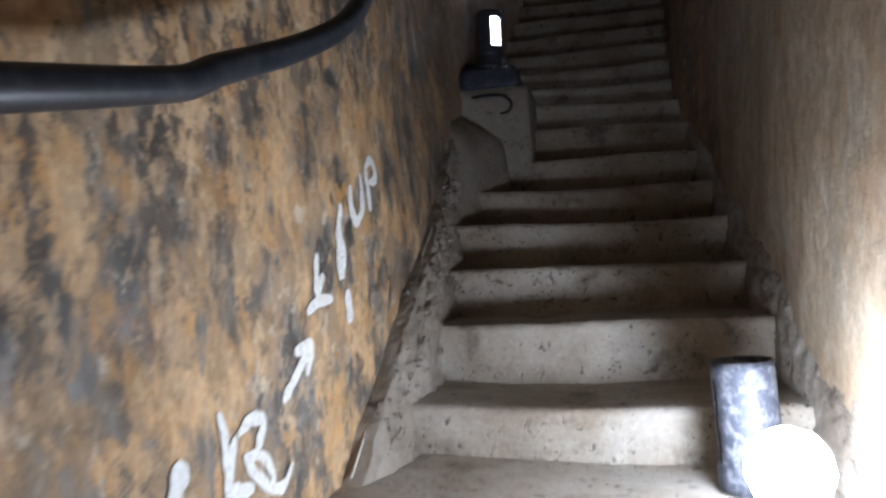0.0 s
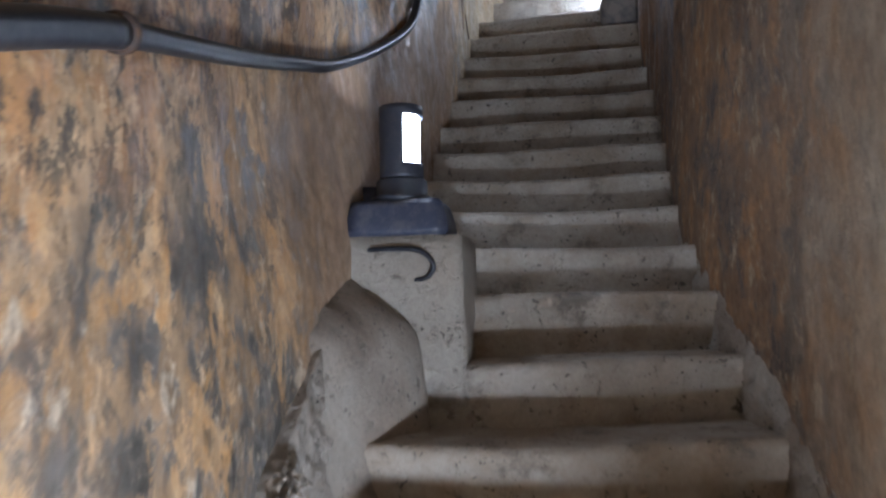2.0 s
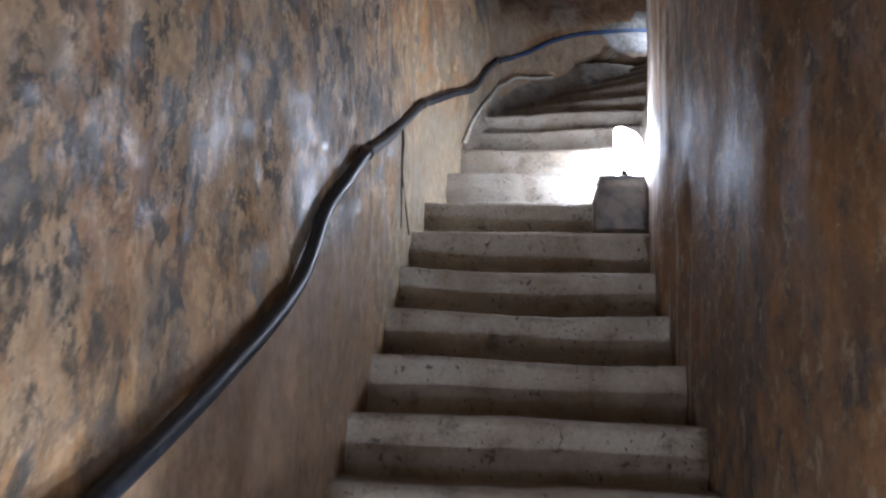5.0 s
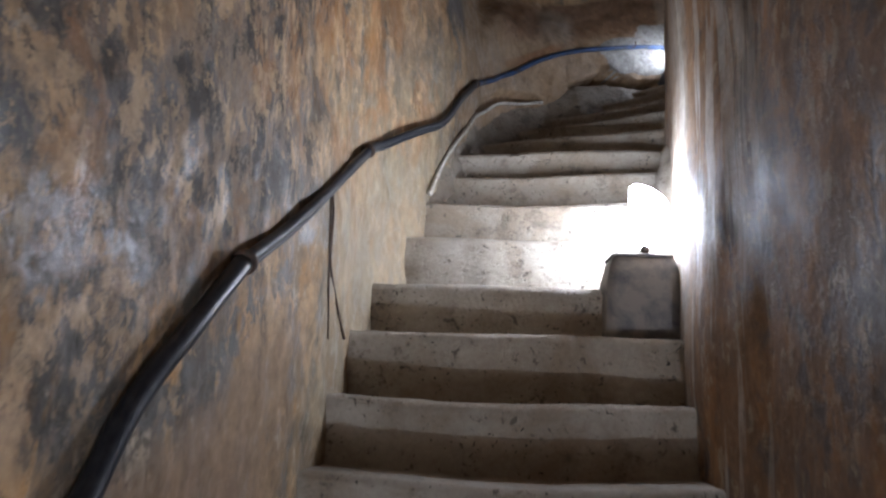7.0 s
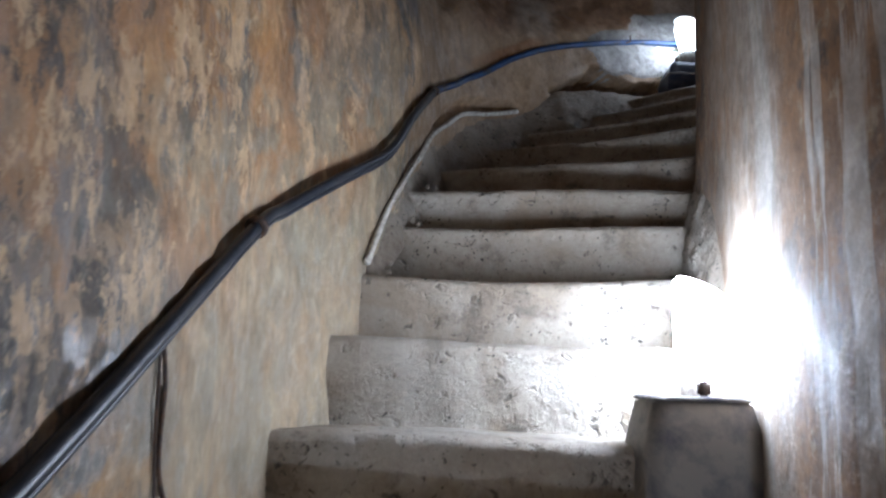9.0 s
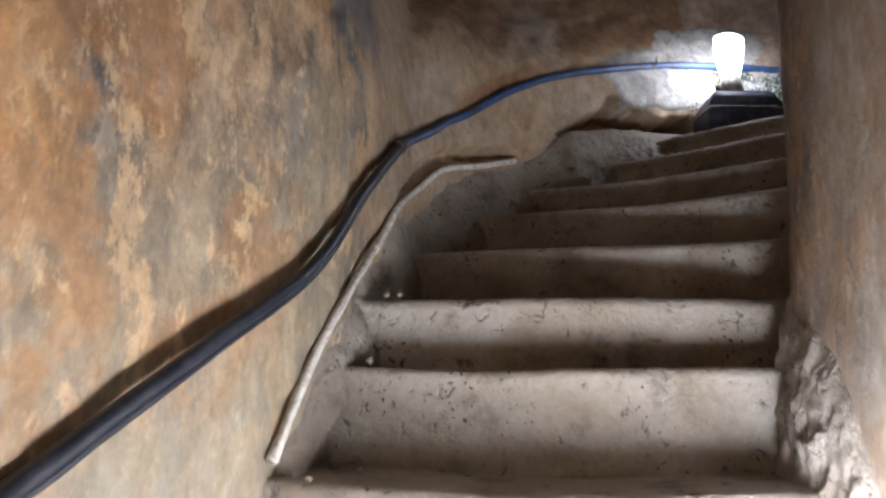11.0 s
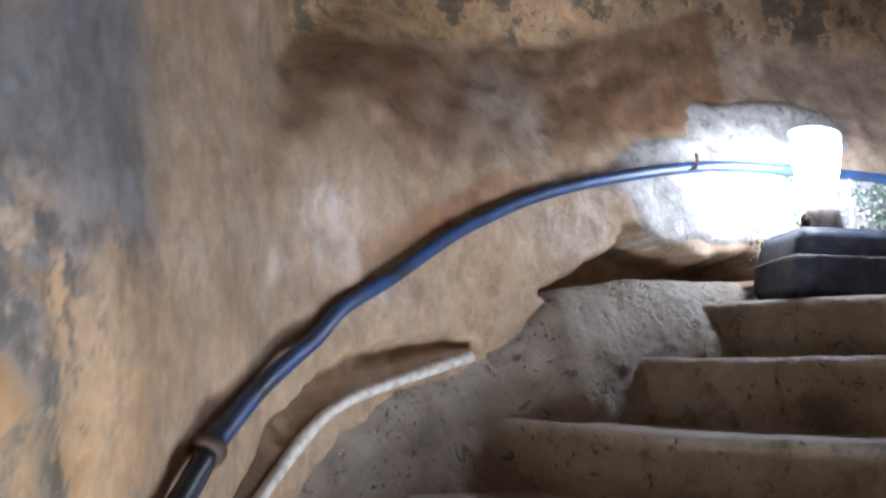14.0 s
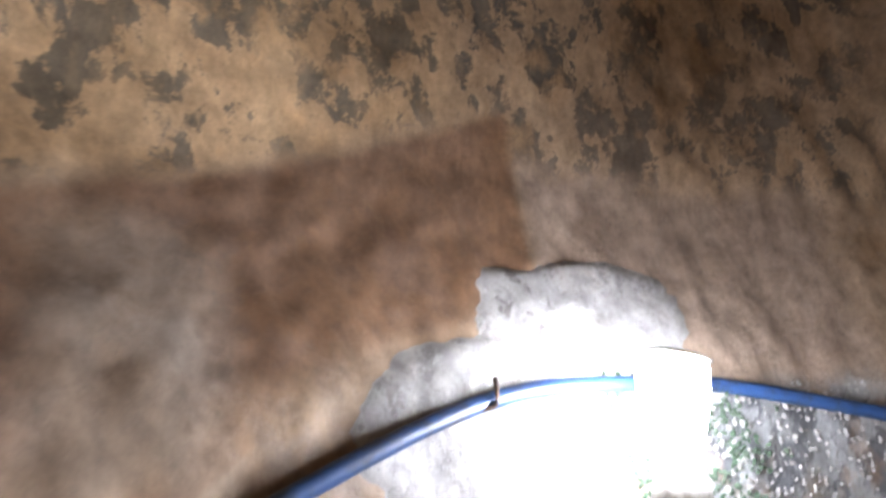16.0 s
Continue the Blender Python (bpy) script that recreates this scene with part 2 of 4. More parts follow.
WHITE_PATCH = plaster("white_cement", (0.55, 0.53, 0.49), (0.5, 0.46, 0.41), (0.42, 0.4, 0.37), (0.2, 0.18, 0.16), (0.66, 0.64, 0.6), (0.52, 0.68, 0.62), (), 0.55, 0.8)


def cement(name, pale, dark, soil, gloss=0.7, relief=0.8):
    m, nt, bsdf = material(name)
    v = coords(nt, (1, 1, 1))
    big = noise_tex(nt, v, 3.0, 8, 0.65, 0.3)
    fine = noise_tex(nt, v, 60.0, 6, 0.7)
    pits = noise_tex(nt, v, 26.0, 4, 0.6, 0.5)
    col = mix(nt, ramp(nt, big, [(0.38, (0,)), (0.62, (1,))]), pale, soil)
    pit = ramp(nt, pits, [(0.63, (0,)), (0.68, (0.9,))])
    col = mix(nt, pit, col, dark)
    stain = ramp(nt, noise_tex(nt, v, 6.0, 8, 0.7), [(0.56, (0,)), (0.66, (0.7,))])
    col = mix(nt, stain, col, dark)
    speck = mix(nt, 1.0, step_mask(nt, noise_tex(nt, v, 75.0, 3, 0.5), 0.64, 0.03), step_mask(nt, noise_tex(nt, v, 5.0, 5, 0.6), 0.47, 0.12), "MULTIPLY")
    col = mix(nt, speck, col, [0.35 * c for c in dark])
    col = mix(nt, 0.5, col, ramp(nt, fine, [(0.25, (0.5,)), (0.7, (1.0,))]), "MULTIPLY")
    nt.links.new(col, bsdf.inputs["Base Color"])
    bsdf.inputs["Roughness"].default_value = gloss
    h = mix(nt, 0.6, fine, ramp(nt, pits, [(0.56, (1,)), (0.68, (0,))]), "ADD")
    bump(nt, bsdf, h, relief, 0.015)
    return m


STEP_CEMENT = cement("step_cement", (0.5, 0.45, 0.38), (0.13, 0.11, 0.09), (0.34, 0.27, 0.2))
# mortar kept soil-dark, which also stands in for shaded hollows under the conduit
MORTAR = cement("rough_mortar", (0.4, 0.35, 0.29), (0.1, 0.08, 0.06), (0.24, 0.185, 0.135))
BLOCK_CEMENT = cement("block_cement", (0.42, 0.38, 0.32), (0.2, 0.17, 0.14), (0.36, 0.31, 0.25))
RAMP_CEMENT = cement("trowelled_cement", (0.33, 0.29, 0.24), (0.15, 0.125, 0.1), (0.25, 0.2, 0.155), 0.75, 0.3)


def plain(name, colour, rough, metal=0.0, speck=None, scale=40.0):
    m, nt, bsdf = material(name)
    v = coords(nt, (1, 1, 1))
    n = noise_tex(nt, v, scale, 6, 0.65, 0.3)
    col = mix(nt, ramp(nt, n, [(0.45, (0,)), (0.65, (1,))]), colour, speck or [c * 0.7 for c in colour])
    nt.links.new(col, bsdf.inputs["Base Color"])
    bsdf.inputs["Roughness"].default_value = rough
    bsdf.inputs["Metallic"].default_value = metal
    bump(nt, bsdf, n, 0.15, 0.004)
    return m


CABLE_BLACK = plain("black_rubber", (0.01, 0.013, 0.02), 0.42, 0, (0.032, 0.034, 0.04), 34)
CABLE_BLUE = plain("faded_blue_plastic", (0.02, 0.06, 0.16), 0.45, 0, (0.025, 0.03, 0.04), 16)
PIPE_WHITE = plain("white_conduit", (0.6, 0.57, 0.5), 0.6, 0, (0.35, 0.3, 0.25), 50)
HOUSING = plain("painted_steel", (0.04, 0.045, 0.06), 0.5, 0.3, (0.06, 0.062, 0.07), 30)
HOUSING_GREY = plain("spattered_steel", (0.025, 0.028, 0.04), 0.65, 0.1, (0.13, 0.13, 0.14), 38)
BOX_GREY = plain("grey_cast_box", (0.24, 0.22, 0.2), 0.7, 0, (0.09, 0.09, 0.11), 9)
BOX_DARK = plain("dark_blue_box", (0.035, 0.042, 0.07), 0.55, 0, (0.075, 0.078, 0.095), 30)
PAINT_WHITE = plain("white_paint", (0.78, 0.77, 0.73), 0.6, 0, (0.55, 0.5, 0.43), 90)
RUST = plain("rusty_iron", (0.05, 0.035, 0.028), 0.7, 0.4, (0.12, 0.06, 0.03), 60)
MOSS = plain("moss", (0.05, 0.085, 0.05), 0.9, 0, (0.1, 0.13, 0.09), 60)


def glow(name, strength):
    m, nt, bsdf = material(name)
    bsdf.inputs["Base Color"].default_value = (0.8, 0.8, 0.8, 1)
    bsdf.inputs["Emission Color"].default_value = (*LAMP_GLOW, 1)
    bsdf.inputs["Emission Strength"].default_value = strength
    return m


GLOW = {n: glow("bulb_" + n, s) for n, s in (("low", 1300.0), ("mid", 62.0), ("right", 120.0), ("top", 34.0))}


# ---- helpers for building ----
def link(name, bm, mat, parent=None, label="", smooth=True):
    me = bpy.data.meshes.new(name)
    bm.normal_update()
    bm.to_mesh(me)
    bm.free()
    if smooth:
        for p in me.polygons:
            p.use_smooth = True
    me.materials.append(mat)
    ob = new(name, me)
    if parent:
        ob.parent = parent
    if label:
        tagged(ob, label)
    return ob


part = link


def spline(points, n):
    """n points along a smooth curve through the given ones, evenly spaced."""
    pts = [Vector(p) for p in points]
    ext = [2 * pts[0] - pts[1]] + pts + [2 * pts[-1] - pts[-2]]
    out = []
    for i in range(1, len(ext) - 2):
        a, b, c, d = ext[i - 1:i + 3]
        for k in range(24):
            t = k / 24
            out.append(0.5 * (2 * b + (c - a) * t + (2 * a - 5 * b + 4 * c - d) * t * t + (3 * b - a - 3 * c + d) * t ** 3))
    out.append(pts[-1])
    acc = [0.0]
    for p, q in zip(out, out[1:]):
        acc.append(acc[-1] + (q - p).length)
    res = []
    for i in range(n):
        s = acc[-1] * i / (n - 1)
        k = min(int(np.searchsorted(acc, s, "right")) - 1, len(out) - 2)
        f = (s - acc[k]) / max(acc[k + 1] - acc[k], 1e-9)
        res.append(out[k].lerp(out[k + 1], f))
    return res


def grid(verts, nu, nv, thick=None):
    """A bmesh sheet from nu x nv points; thick: the way of its back, which closes it into a slab."""
    bm = bmesh.new()
    vs = [bm.verts.new(v) for v in verts]
    for i in range(nu - 1):
        for j in range(nv - 1):
            bm.faces.new((vs[i * nv + j], vs[(i + 1) * nv + j], vs[(i + 1) * nv + j + 1], vs[i * nv + j + 1]))
    if thick:
        bk = [bm.verts.new(Vector(v) + thick(k // nv)) for k, v in enumerate(verts)]
        ring = [i * nv for i in range(nu)] + [(nu - 1) * nv + j for j in range(1, nv)] + [i * nv + nv - 1 for i in range(nu - 2, -1, -1)] + [j for j in range(nv - 2, 0, -1)]
        for a, b in zip(ring, ring[1:] + ring[:1]):
            bm.faces.new((vs[b], vs[a], bk[a], bk[b]))
        st = 1
        for i in range(0, nu - 1, st):
            for j in range(0, nv - 1, st):
                bm.faces.new((bk[i * nv + j + 1], bk[(i + 1) * nv + j + 1], bk[(i + 1) * nv + j], bk[i * nv + j]))
    bmesh.ops.recalc_face_normals(bm, faces=bm.faces)
    return bm


def tube(points, radius, seg=12, n=80, wobble=0.0):
    bm = bmesh.new()
    ps = spline(points, n)
    rings = []
    for i, p in enumerate(ps):
        d = (ps[min(i + 1, n - 1)] - ps[max(i - 1, 0)]).normalized()
        a = d.cross(Vector((0.3, 0.2, 1))).normalized()
        b = d.cross(a)
        r = radius * (1 + wobble * noise.noise(p * 9))
        rings.append([bm.verts.new(p + r * (math.cos(2 * math.pi * k / seg) * a + math.sin(2 * math.pi * k / seg) * b)) for k in range(seg)])
    for r, q in zip(rings, rings[1:]):
        for k in range(seg):
            bm.faces.new((r[k], r[(k + 1) % seg], q[(k + 1) % seg], q[k]))
    bm.faces.new(rings[0][::-1])
    bm.faces.new(rings[-1])
    return bm


# ---- plan ----
# plan of the left wall near the steps, and of its upper part, which draws back at the bend
LEFT_LOW = [(0.97, -2.2, 0), (0.915, 0, 0), (0.89, 1.1, 0), (0.87, 2, 0), (0.78, 3, 0), (0.76, 4, 0), (0.79, 4.8, 0), (0.845, 5.5, 0), (0.885, 6, 0), (1.03, 6.45, 0), (1.13, 6.9, 0), (1.185, 7.18, 0), (1.28, 7.46, 0), (1.64, 7.73, 0), (2.2, 7.93, 0), (2.7, 8.01, 0), (3.3, 7.96, 0), (4.1, 7.6, 0)]
LEFT_HIGH = [(0.93, -2.2, 0), (0.895, 0, 0), (0.87, 1.1, 0), (0.82, 2, 0), (0.7, 3, 0), (0.7, 4, 0), (0.775, 4.8, 0), (0.825, 5.5, 0), (0.875, 6, 0), (1.0, 6.45, 0), (1.1, 6.95, 0), (1.15, 7.35, 0), (1.27, 7.87, 0), (1.75, 8.1, 0), (2.3, 8.2, 0), (2.75, 8.22, 0), (3.35, 8.12, 0), (4.15, 7.7, 0)]
RIGHT = [(2.05, -2.2, 0), (2.02, 0.0, 0), (2.0, 1.5, 0), (2.0, 2.3, 0), (1.99, 3.1, 0), (1.93, 3.7, 0), (1.9, 4.3, 0), (1.92, 5.0, 0), (1.91, 5.5, 0), (1.96, 5.95, 0), (2.05, 6.35, 0), (2.13, 6.65, 0), (2.4, 6.9, 0), (3.0, 7.0, 0), (4.1, 6.9, 0)]
# each step's nosing: its height, and its y at the left and the right wall
STEPS = [(-0.88, -0.7, -0.7), (-0.69, -0.4, -0.4), (-0.5, -0.1, -0.1), (-0.31, 0.22, 0.22), (-0.11, 0.56, 0.56), (0.08, 0.95, 0.95), (0.22, 1.64, 1.66), (0.41, 2.02, 2.08), (0.583, 2.36, 2.56), (0.77, 2.72, 2.95), (0.95, 3.05, 3.25), (1.14, 3.34, 3.55), (1.345, 3.62, 3.79),
         (1.52, 3.86, 4.03), (1.7, 4.17, 4.31), (1.885, 4.47, 4.55), (2.07, 4.71, 4.75), (2.26, 4.93, 4.96), (2.455, 5.14, 5.17), (2.645, 5.34, 5.38), (2.85, 5.56, 5.6), (3.067, 5.79, 5.76), (3.255, 6.01, 5.92), (3.486, 6.28, 6.12), (3.68, 6.44, 6.3),
         (3.903, 6.76, 6.57), (4.08, 6.92, 6.73)]
# at the bend: height, and the two ends in plan
BEND = [(4.265, 1.25, 7.27, 2.45, 6.85), (4.45, 1.49, 7.55, 2.6, 6.95), (4.59, 1.7, 7.68, 2.75, 7.05), (4.737, 1.95, 7.84, 2.9, 7.12), (4.877, 2.22, 7.93, 3.05, 7.22)]


def height_at(y):
    zs = [s[0] for s in STEPS] + [b[0] for b in BEND]
    ys = [0.5 * (s[1] + s[2]) for s in STEPS] + [0.5 * (b[2] + b[4]) for b in BEND]
    return float(np.interp(y, np.maximum.accumulate(ys), zs))


def rough(p, big=0.025, small=0.006):
    q = Vector((p[0], p[1], p[2] * 0.6))
    return big * noise.fractal(q * 1.6, 1.0, 2.0, 4) + small * noise.fractal(q * 12, 1.0, 2.0, 4)


def twin(low, high, n):
    """Two plans cut at the same stations, spaced evenly along the lower one."""
    both_ways = [Vector((*p[:2], 0)) for p in low], [Vector((*p[:2], 0)) for p in high]
    fine = []
    for pts in both_ways:
        ext = [2 * pts[0] - pts[1]] + pts + [2 * pts[-1] - pts[-2]]
        out = []
        for i in range(1, len(ext) - 2):
            a, b, c, d = ext[i - 1:i + 3]
            for k in range(30):
                t = k / 30
                out.append(0.5 * (2 * b + (c - a) * t + (2 * a - 5 * b + 4 * c - d) * t * t + (3 * b - a - 3 * c + d) * t ** 3))
        fine.append(out + [pts[-1]])
    acc = np.concatenate([[0], np.cumsum([(q - p).length for p, q in zip(fine[0], fine[0][1:])])])
    where = np.interp(np.linspace(0, acc[-1], n), acc, np.arange(len(acc)))
    pick = lambda out, w: out[int(w)].lerp(out[min(int(w) + 1, len(out) - 1)], w - int(w))
    return [pick(fine[0], w) for w in where], [pick(fine[1], w) for w in where]


LEFT_N = 760
LEFT_LO, LEFT_HI = twin(LEFT_LOW, LEFT_HIGH, LEFT_N)
LEFT_OUT = []
for i in range(LEFT_N):
    d = (LEFT_LO[min(i + 1, LEFT_N - 1)] - LEFT_LO[max(i - 1, 0)]).normalized()
    LEFT_OUT.append(Vector((-d.y, d.x, 0)))
LEFT_BASE = [height_at(p.y) if p.y < 7.6 and p.x < 1.6 else 4.75 for p in LEFT_LO]
LEFT_BASE = list(np.convolve(np.pad(LEFT_BASE, 8, mode="edge"), np.ones(17) / 17, "valid"))


def left_surface(i, z):
    """The left wall's face at station i and height z."""
    base = LEFT_BASE[i]
    f = min(max((z - base - 0.3) / 0.7, 0), 1)
    p = LEFT_LO[i].lerp(LEFT_HI[i], f * f * (3 - 2 * f))
    p.z = z
    push = rough(p, 0.025, 0.006 if p.y < 7.3 else 0.012)
    if 1.8 < p.x < 2.5 and p.y > 7.5:
        # the broken slot above the mortar bank
        rag = 0.014 * noise.noise(Vector((p.x * 17, 3, 0))) + 0.007 * noise.noise(Vector((p.x * 43, 8, 0)))
        top = float(np.interp(p.x, (1.82, 1.94, 2.0, 2.05, 2.1, 2.2, 2.3, 2.42, 2.46), (4.885, 4.965, 4.99, 5.065, 5.045, 5.005, 4.995, 5.02, 4.96))) + rag
        low = float(np.interp(p.x, (1.82, 2.05, 2.36, 2.46), (4.86, 4.905, 4.93, 4.955)))
        push += 0.2 * min(max((top - z) / 0.012, 0), 1) * min(max((z - low) / 0.02, 0), 1)
    if 1.19 < p.x < 1.68 and p.y > 7.2 and z < 4.9:
        # plaster broken away above the conduit
        line = float(np.interp(p.x, (1.19, 1.235, 1.33, 1.475, 1.618), (4.4, 4.51, 4.61, 4.665, 4.715))) + 0.016
        top = line + float(np.interp(p.x, (1.19, 1.24, 1.4, 1.55, 1.68), (0.0, 0.06, 0.075, 0.05, 0.0))) + 0.012 * noise.noise(Vector((p.x * 23, 5, 0)))
        push += 0.06 * min(max((top - z) / 0.012, 0), 1) * min(max((z - line) / 0.012, 0), 1)
    return p + LEFT_OUT[i] * push


def near_left(x, y, z, off):
    """The place on the left wall nearest to (x, y) in plan at height z, lifted off it."""
    i = min(range(LEFT_N), key=lambda k: (left_flat(k, z) - Vector((x, y, z))).length)
    return left_surface(i, z) - LEFT_OUT[i] * off


def left_flat(i, z):
    f = min(max((z - LEFT_BASE[i] - 0.3) / 0.7, 0), 1)
    p = LEFT_LO[i].lerp(LEFT_HI[i], f * f * (3 - 2 * f))
    p.z = z
    return p


def left_wall_point(y, z):
    i = min((k for k in range(LEFT_N) if LEFT_LO[k].y < 7.5 and LEFT_LO[k].x < 1.6), key=lambda k: abs(LEFT_LO[k].y - y))
    return left_flat(i, z).x


def left_wall():
    nv = 220
    verts = []
    for i in range(LEFT_N):
        for j in range(nv):
            verts.append(left_surface(i, LEFT_BASE[i] - 0.45 + 3.0 * j / (nv - 1)))
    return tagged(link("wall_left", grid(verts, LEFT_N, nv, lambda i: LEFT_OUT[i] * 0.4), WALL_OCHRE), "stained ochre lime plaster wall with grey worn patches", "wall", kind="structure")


def right_wall():
    nu, nv = 380, 120
    ps = spline(RIGHT, nu)
    verts, outs = [], []
    for i in range(nu):
        a = ps[i]
        d = (ps[min(i + 1, nu - 1)] - ps[max(i - 1, 0)]).normalized()
        out = Vector((d.y, -d.x, 0))
        outs.append(out)
        base = height_at(a.y)
        for j in range(nv):
            p = Vector((a.x, a.y, base - 0.45 + 3.0 * j / (nv - 1)))
            verts.append(p + out * (rough(p + Vector((7, 3, 0)), 0.02, 0.0025) + 0.02 * min(max((p.z - base) / 0.8, 0), 1)))
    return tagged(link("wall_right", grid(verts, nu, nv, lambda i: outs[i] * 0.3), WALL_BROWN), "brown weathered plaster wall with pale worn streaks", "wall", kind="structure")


def ceiling():
    nu, nv = 120, 14
    a, b = spline(LEFT_HIGH, nu), spline(RIGHT, nu)
    verts = []
    for i in range(nu):
        za, zb = height_at(a[i].y) + 2.45, height_at(b[i].y) + 2.45
        if i > nu * 0.72:
            za, zb = max(za, 7.2), max(zb, 7.2)
        for j in range(nv):
            f = -0.1 + 1.2 * j / (nv - 1)
            p = a[i].lerp(b[i], f)
            p.z = za + (zb - za) * f + 0.25 * math.sin(math.pi * min(max(f, 0), 1)) - 0.05
            p.z += rough(p)
            verts.append(p)
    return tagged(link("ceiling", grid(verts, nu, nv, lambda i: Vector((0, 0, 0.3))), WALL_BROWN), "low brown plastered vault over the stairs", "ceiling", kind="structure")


def closing_wall(name, x0, y0, x1, y1, z0, z1):
    bm = bmesh.new()
    bmesh.ops.create_cube(bm, size=1)
    d = Vector((x1 - x0, y1 - y0, 0))
    m = Matrix.Translation(((x0 + x1) / 2, (y0 + y1) / 2, (z0 + z1) / 2)) @ Matrix.Rotation(math.atan2(d.y, d.x), 4, "Z") @ Matrix.Diagonal((d.length, 0.3, z1 - z0, 1))
    bmesh.ops.transform(bm, matrix=m, verts=bm.verts)
    return tagged(link(name, bm, WALL_BROWN, smooth=False), "plain brown plaster wall closing the stair", "wall", kind="structure")


def step_mesh(a, b, z, drop, depth_a, depth_b, seed):
    """One cement step: riser, worn round nosing and tread, from nosing end a to b."""
    nu = 56
    prof = [(0.0, -drop - 0.12)] + [(0.012 * (1 - k / 9) + 0.004 * math.sin(k), -drop * (1 - k / 9) - 0.02) for k in range(0, 9)]
    prof += [(0.024 * (1 - math.cos(t)) , -0.024 * (1 - math.sin(t))) for t in [math.pi / 2 * k / 5 for k in range(6)]]
    prof += [None] * 8
    nv = len(prof)
    verts = []
    d = (b - a).normalized()
    back = Vector((-d.y, d.x, 0))
    for i in range(nu):
        f = i / (nu - 1)
        p = a.lerp(b, f)
        depth = depth_a + (depth_b - depth_a) * f
        sag = 0.006 * math.sin(f * math.pi * 2.3 + seed) - 0.01 * math.sin(f * math.pi)
        wav = 0.012 * noise.noise(Vector((f * 3, seed * 3.7, 0))) + 0.006 * noise.noise(Vector((f * 14, seed * 1.7, 5)))
        for j, q in enumerate(prof):
            if q is None:
                k = (j - (nv - 8) + 1) / 8
                o, h = 0.024 + (depth + 0.08 - 0.024) * k, 0.004 * noise.noise(Vector((f * 9, k * 4, seed)))
                w = wav * (1 - k)
            else:
                o, h = q
                w = wav
            v = p + back * (o + w)
            v.z = z + h + sag
            n = noise.fractal(Vector((v.x, v.y, v.z)) * 14, 1.0, 2.0, 4)
            c = noise.noise(Vector((v.x * 22, v.y * 22, v.z * 22)))
            chip = 0.012 * max(0.0, c - 0.25) * (1 if q is not None and j > 6 else 0.2)
            v += back * (0.004 * n + chip)
            v.z += 0.002 * n - chip * 0.7
            verts.append(v)
    return grid(verts, nu, nv)


def stairs():
    root = tagged(new("stairs"), "worn rough cement steps climbing between plaster walls", "stairs", kind="structure")
    edges = []
    for z, yl, yr in STEPS:
        xa = left_wall_point(yl, z) - 0.12
        xb = float(np.interp(yr, [p[1] for p in RIGHT[:13]], [p[0] for p in RIGHT[:13]])) + 0.12
        edges.append((z, Vector((xa, yl, 0)), Vector((xb, yr, 0))))
    for z, x0, y0, x1, y1 in BEND:
        edges.append((z, Vector((x0 - 0.1, y0 + 0.03, 0)), Vector((x1, y1, 0))))
    for k, (z, a, b) in enumerate(edges):
        drop = z - edges[k - 1][0] if k else 0.19
        if k + 1 < len(edges):
            da, db = (edges[k + 1][1] - a).length, (edges[k + 1][2] - b).length
        else:
            da = db = 1.2
        link("step", step_mesh(a, b, z, drop, max(da, 0.15), max(db, 0.2), k * 1.37), STEP_CEMENT, root)
    # the landing below the first step
    bm = bmesh.new()
    bmesh.ops.create_grid(bm, x_segments=30, y_segments=30, size=0.5)
    bmesh.ops.transform(bm, matrix=Matrix.Translation((1.5, -1.7, -1.1)) @ Matrix.Diagonal((1.8, 2.0, 1, 1)), verts=bm.verts)
    for v in bm.verts:
        v.co.z += 0.01 * noise.noise(v.co * 4)
    tagged(link("floor", bm, STEP_CEMENT), "bare cement landing at the foot of the steps", "floor", kind="structure")
    return root


left_wall()
right_wall()
ceiling()
closing_wall("wall_south", 0.4, -2.25, 2.6, -2.25, -1.6, 2.2)
closing_wall("wall_east", 4.05, 6.5, 4.05, 8.3, 3.6, 8.2)
stairs()


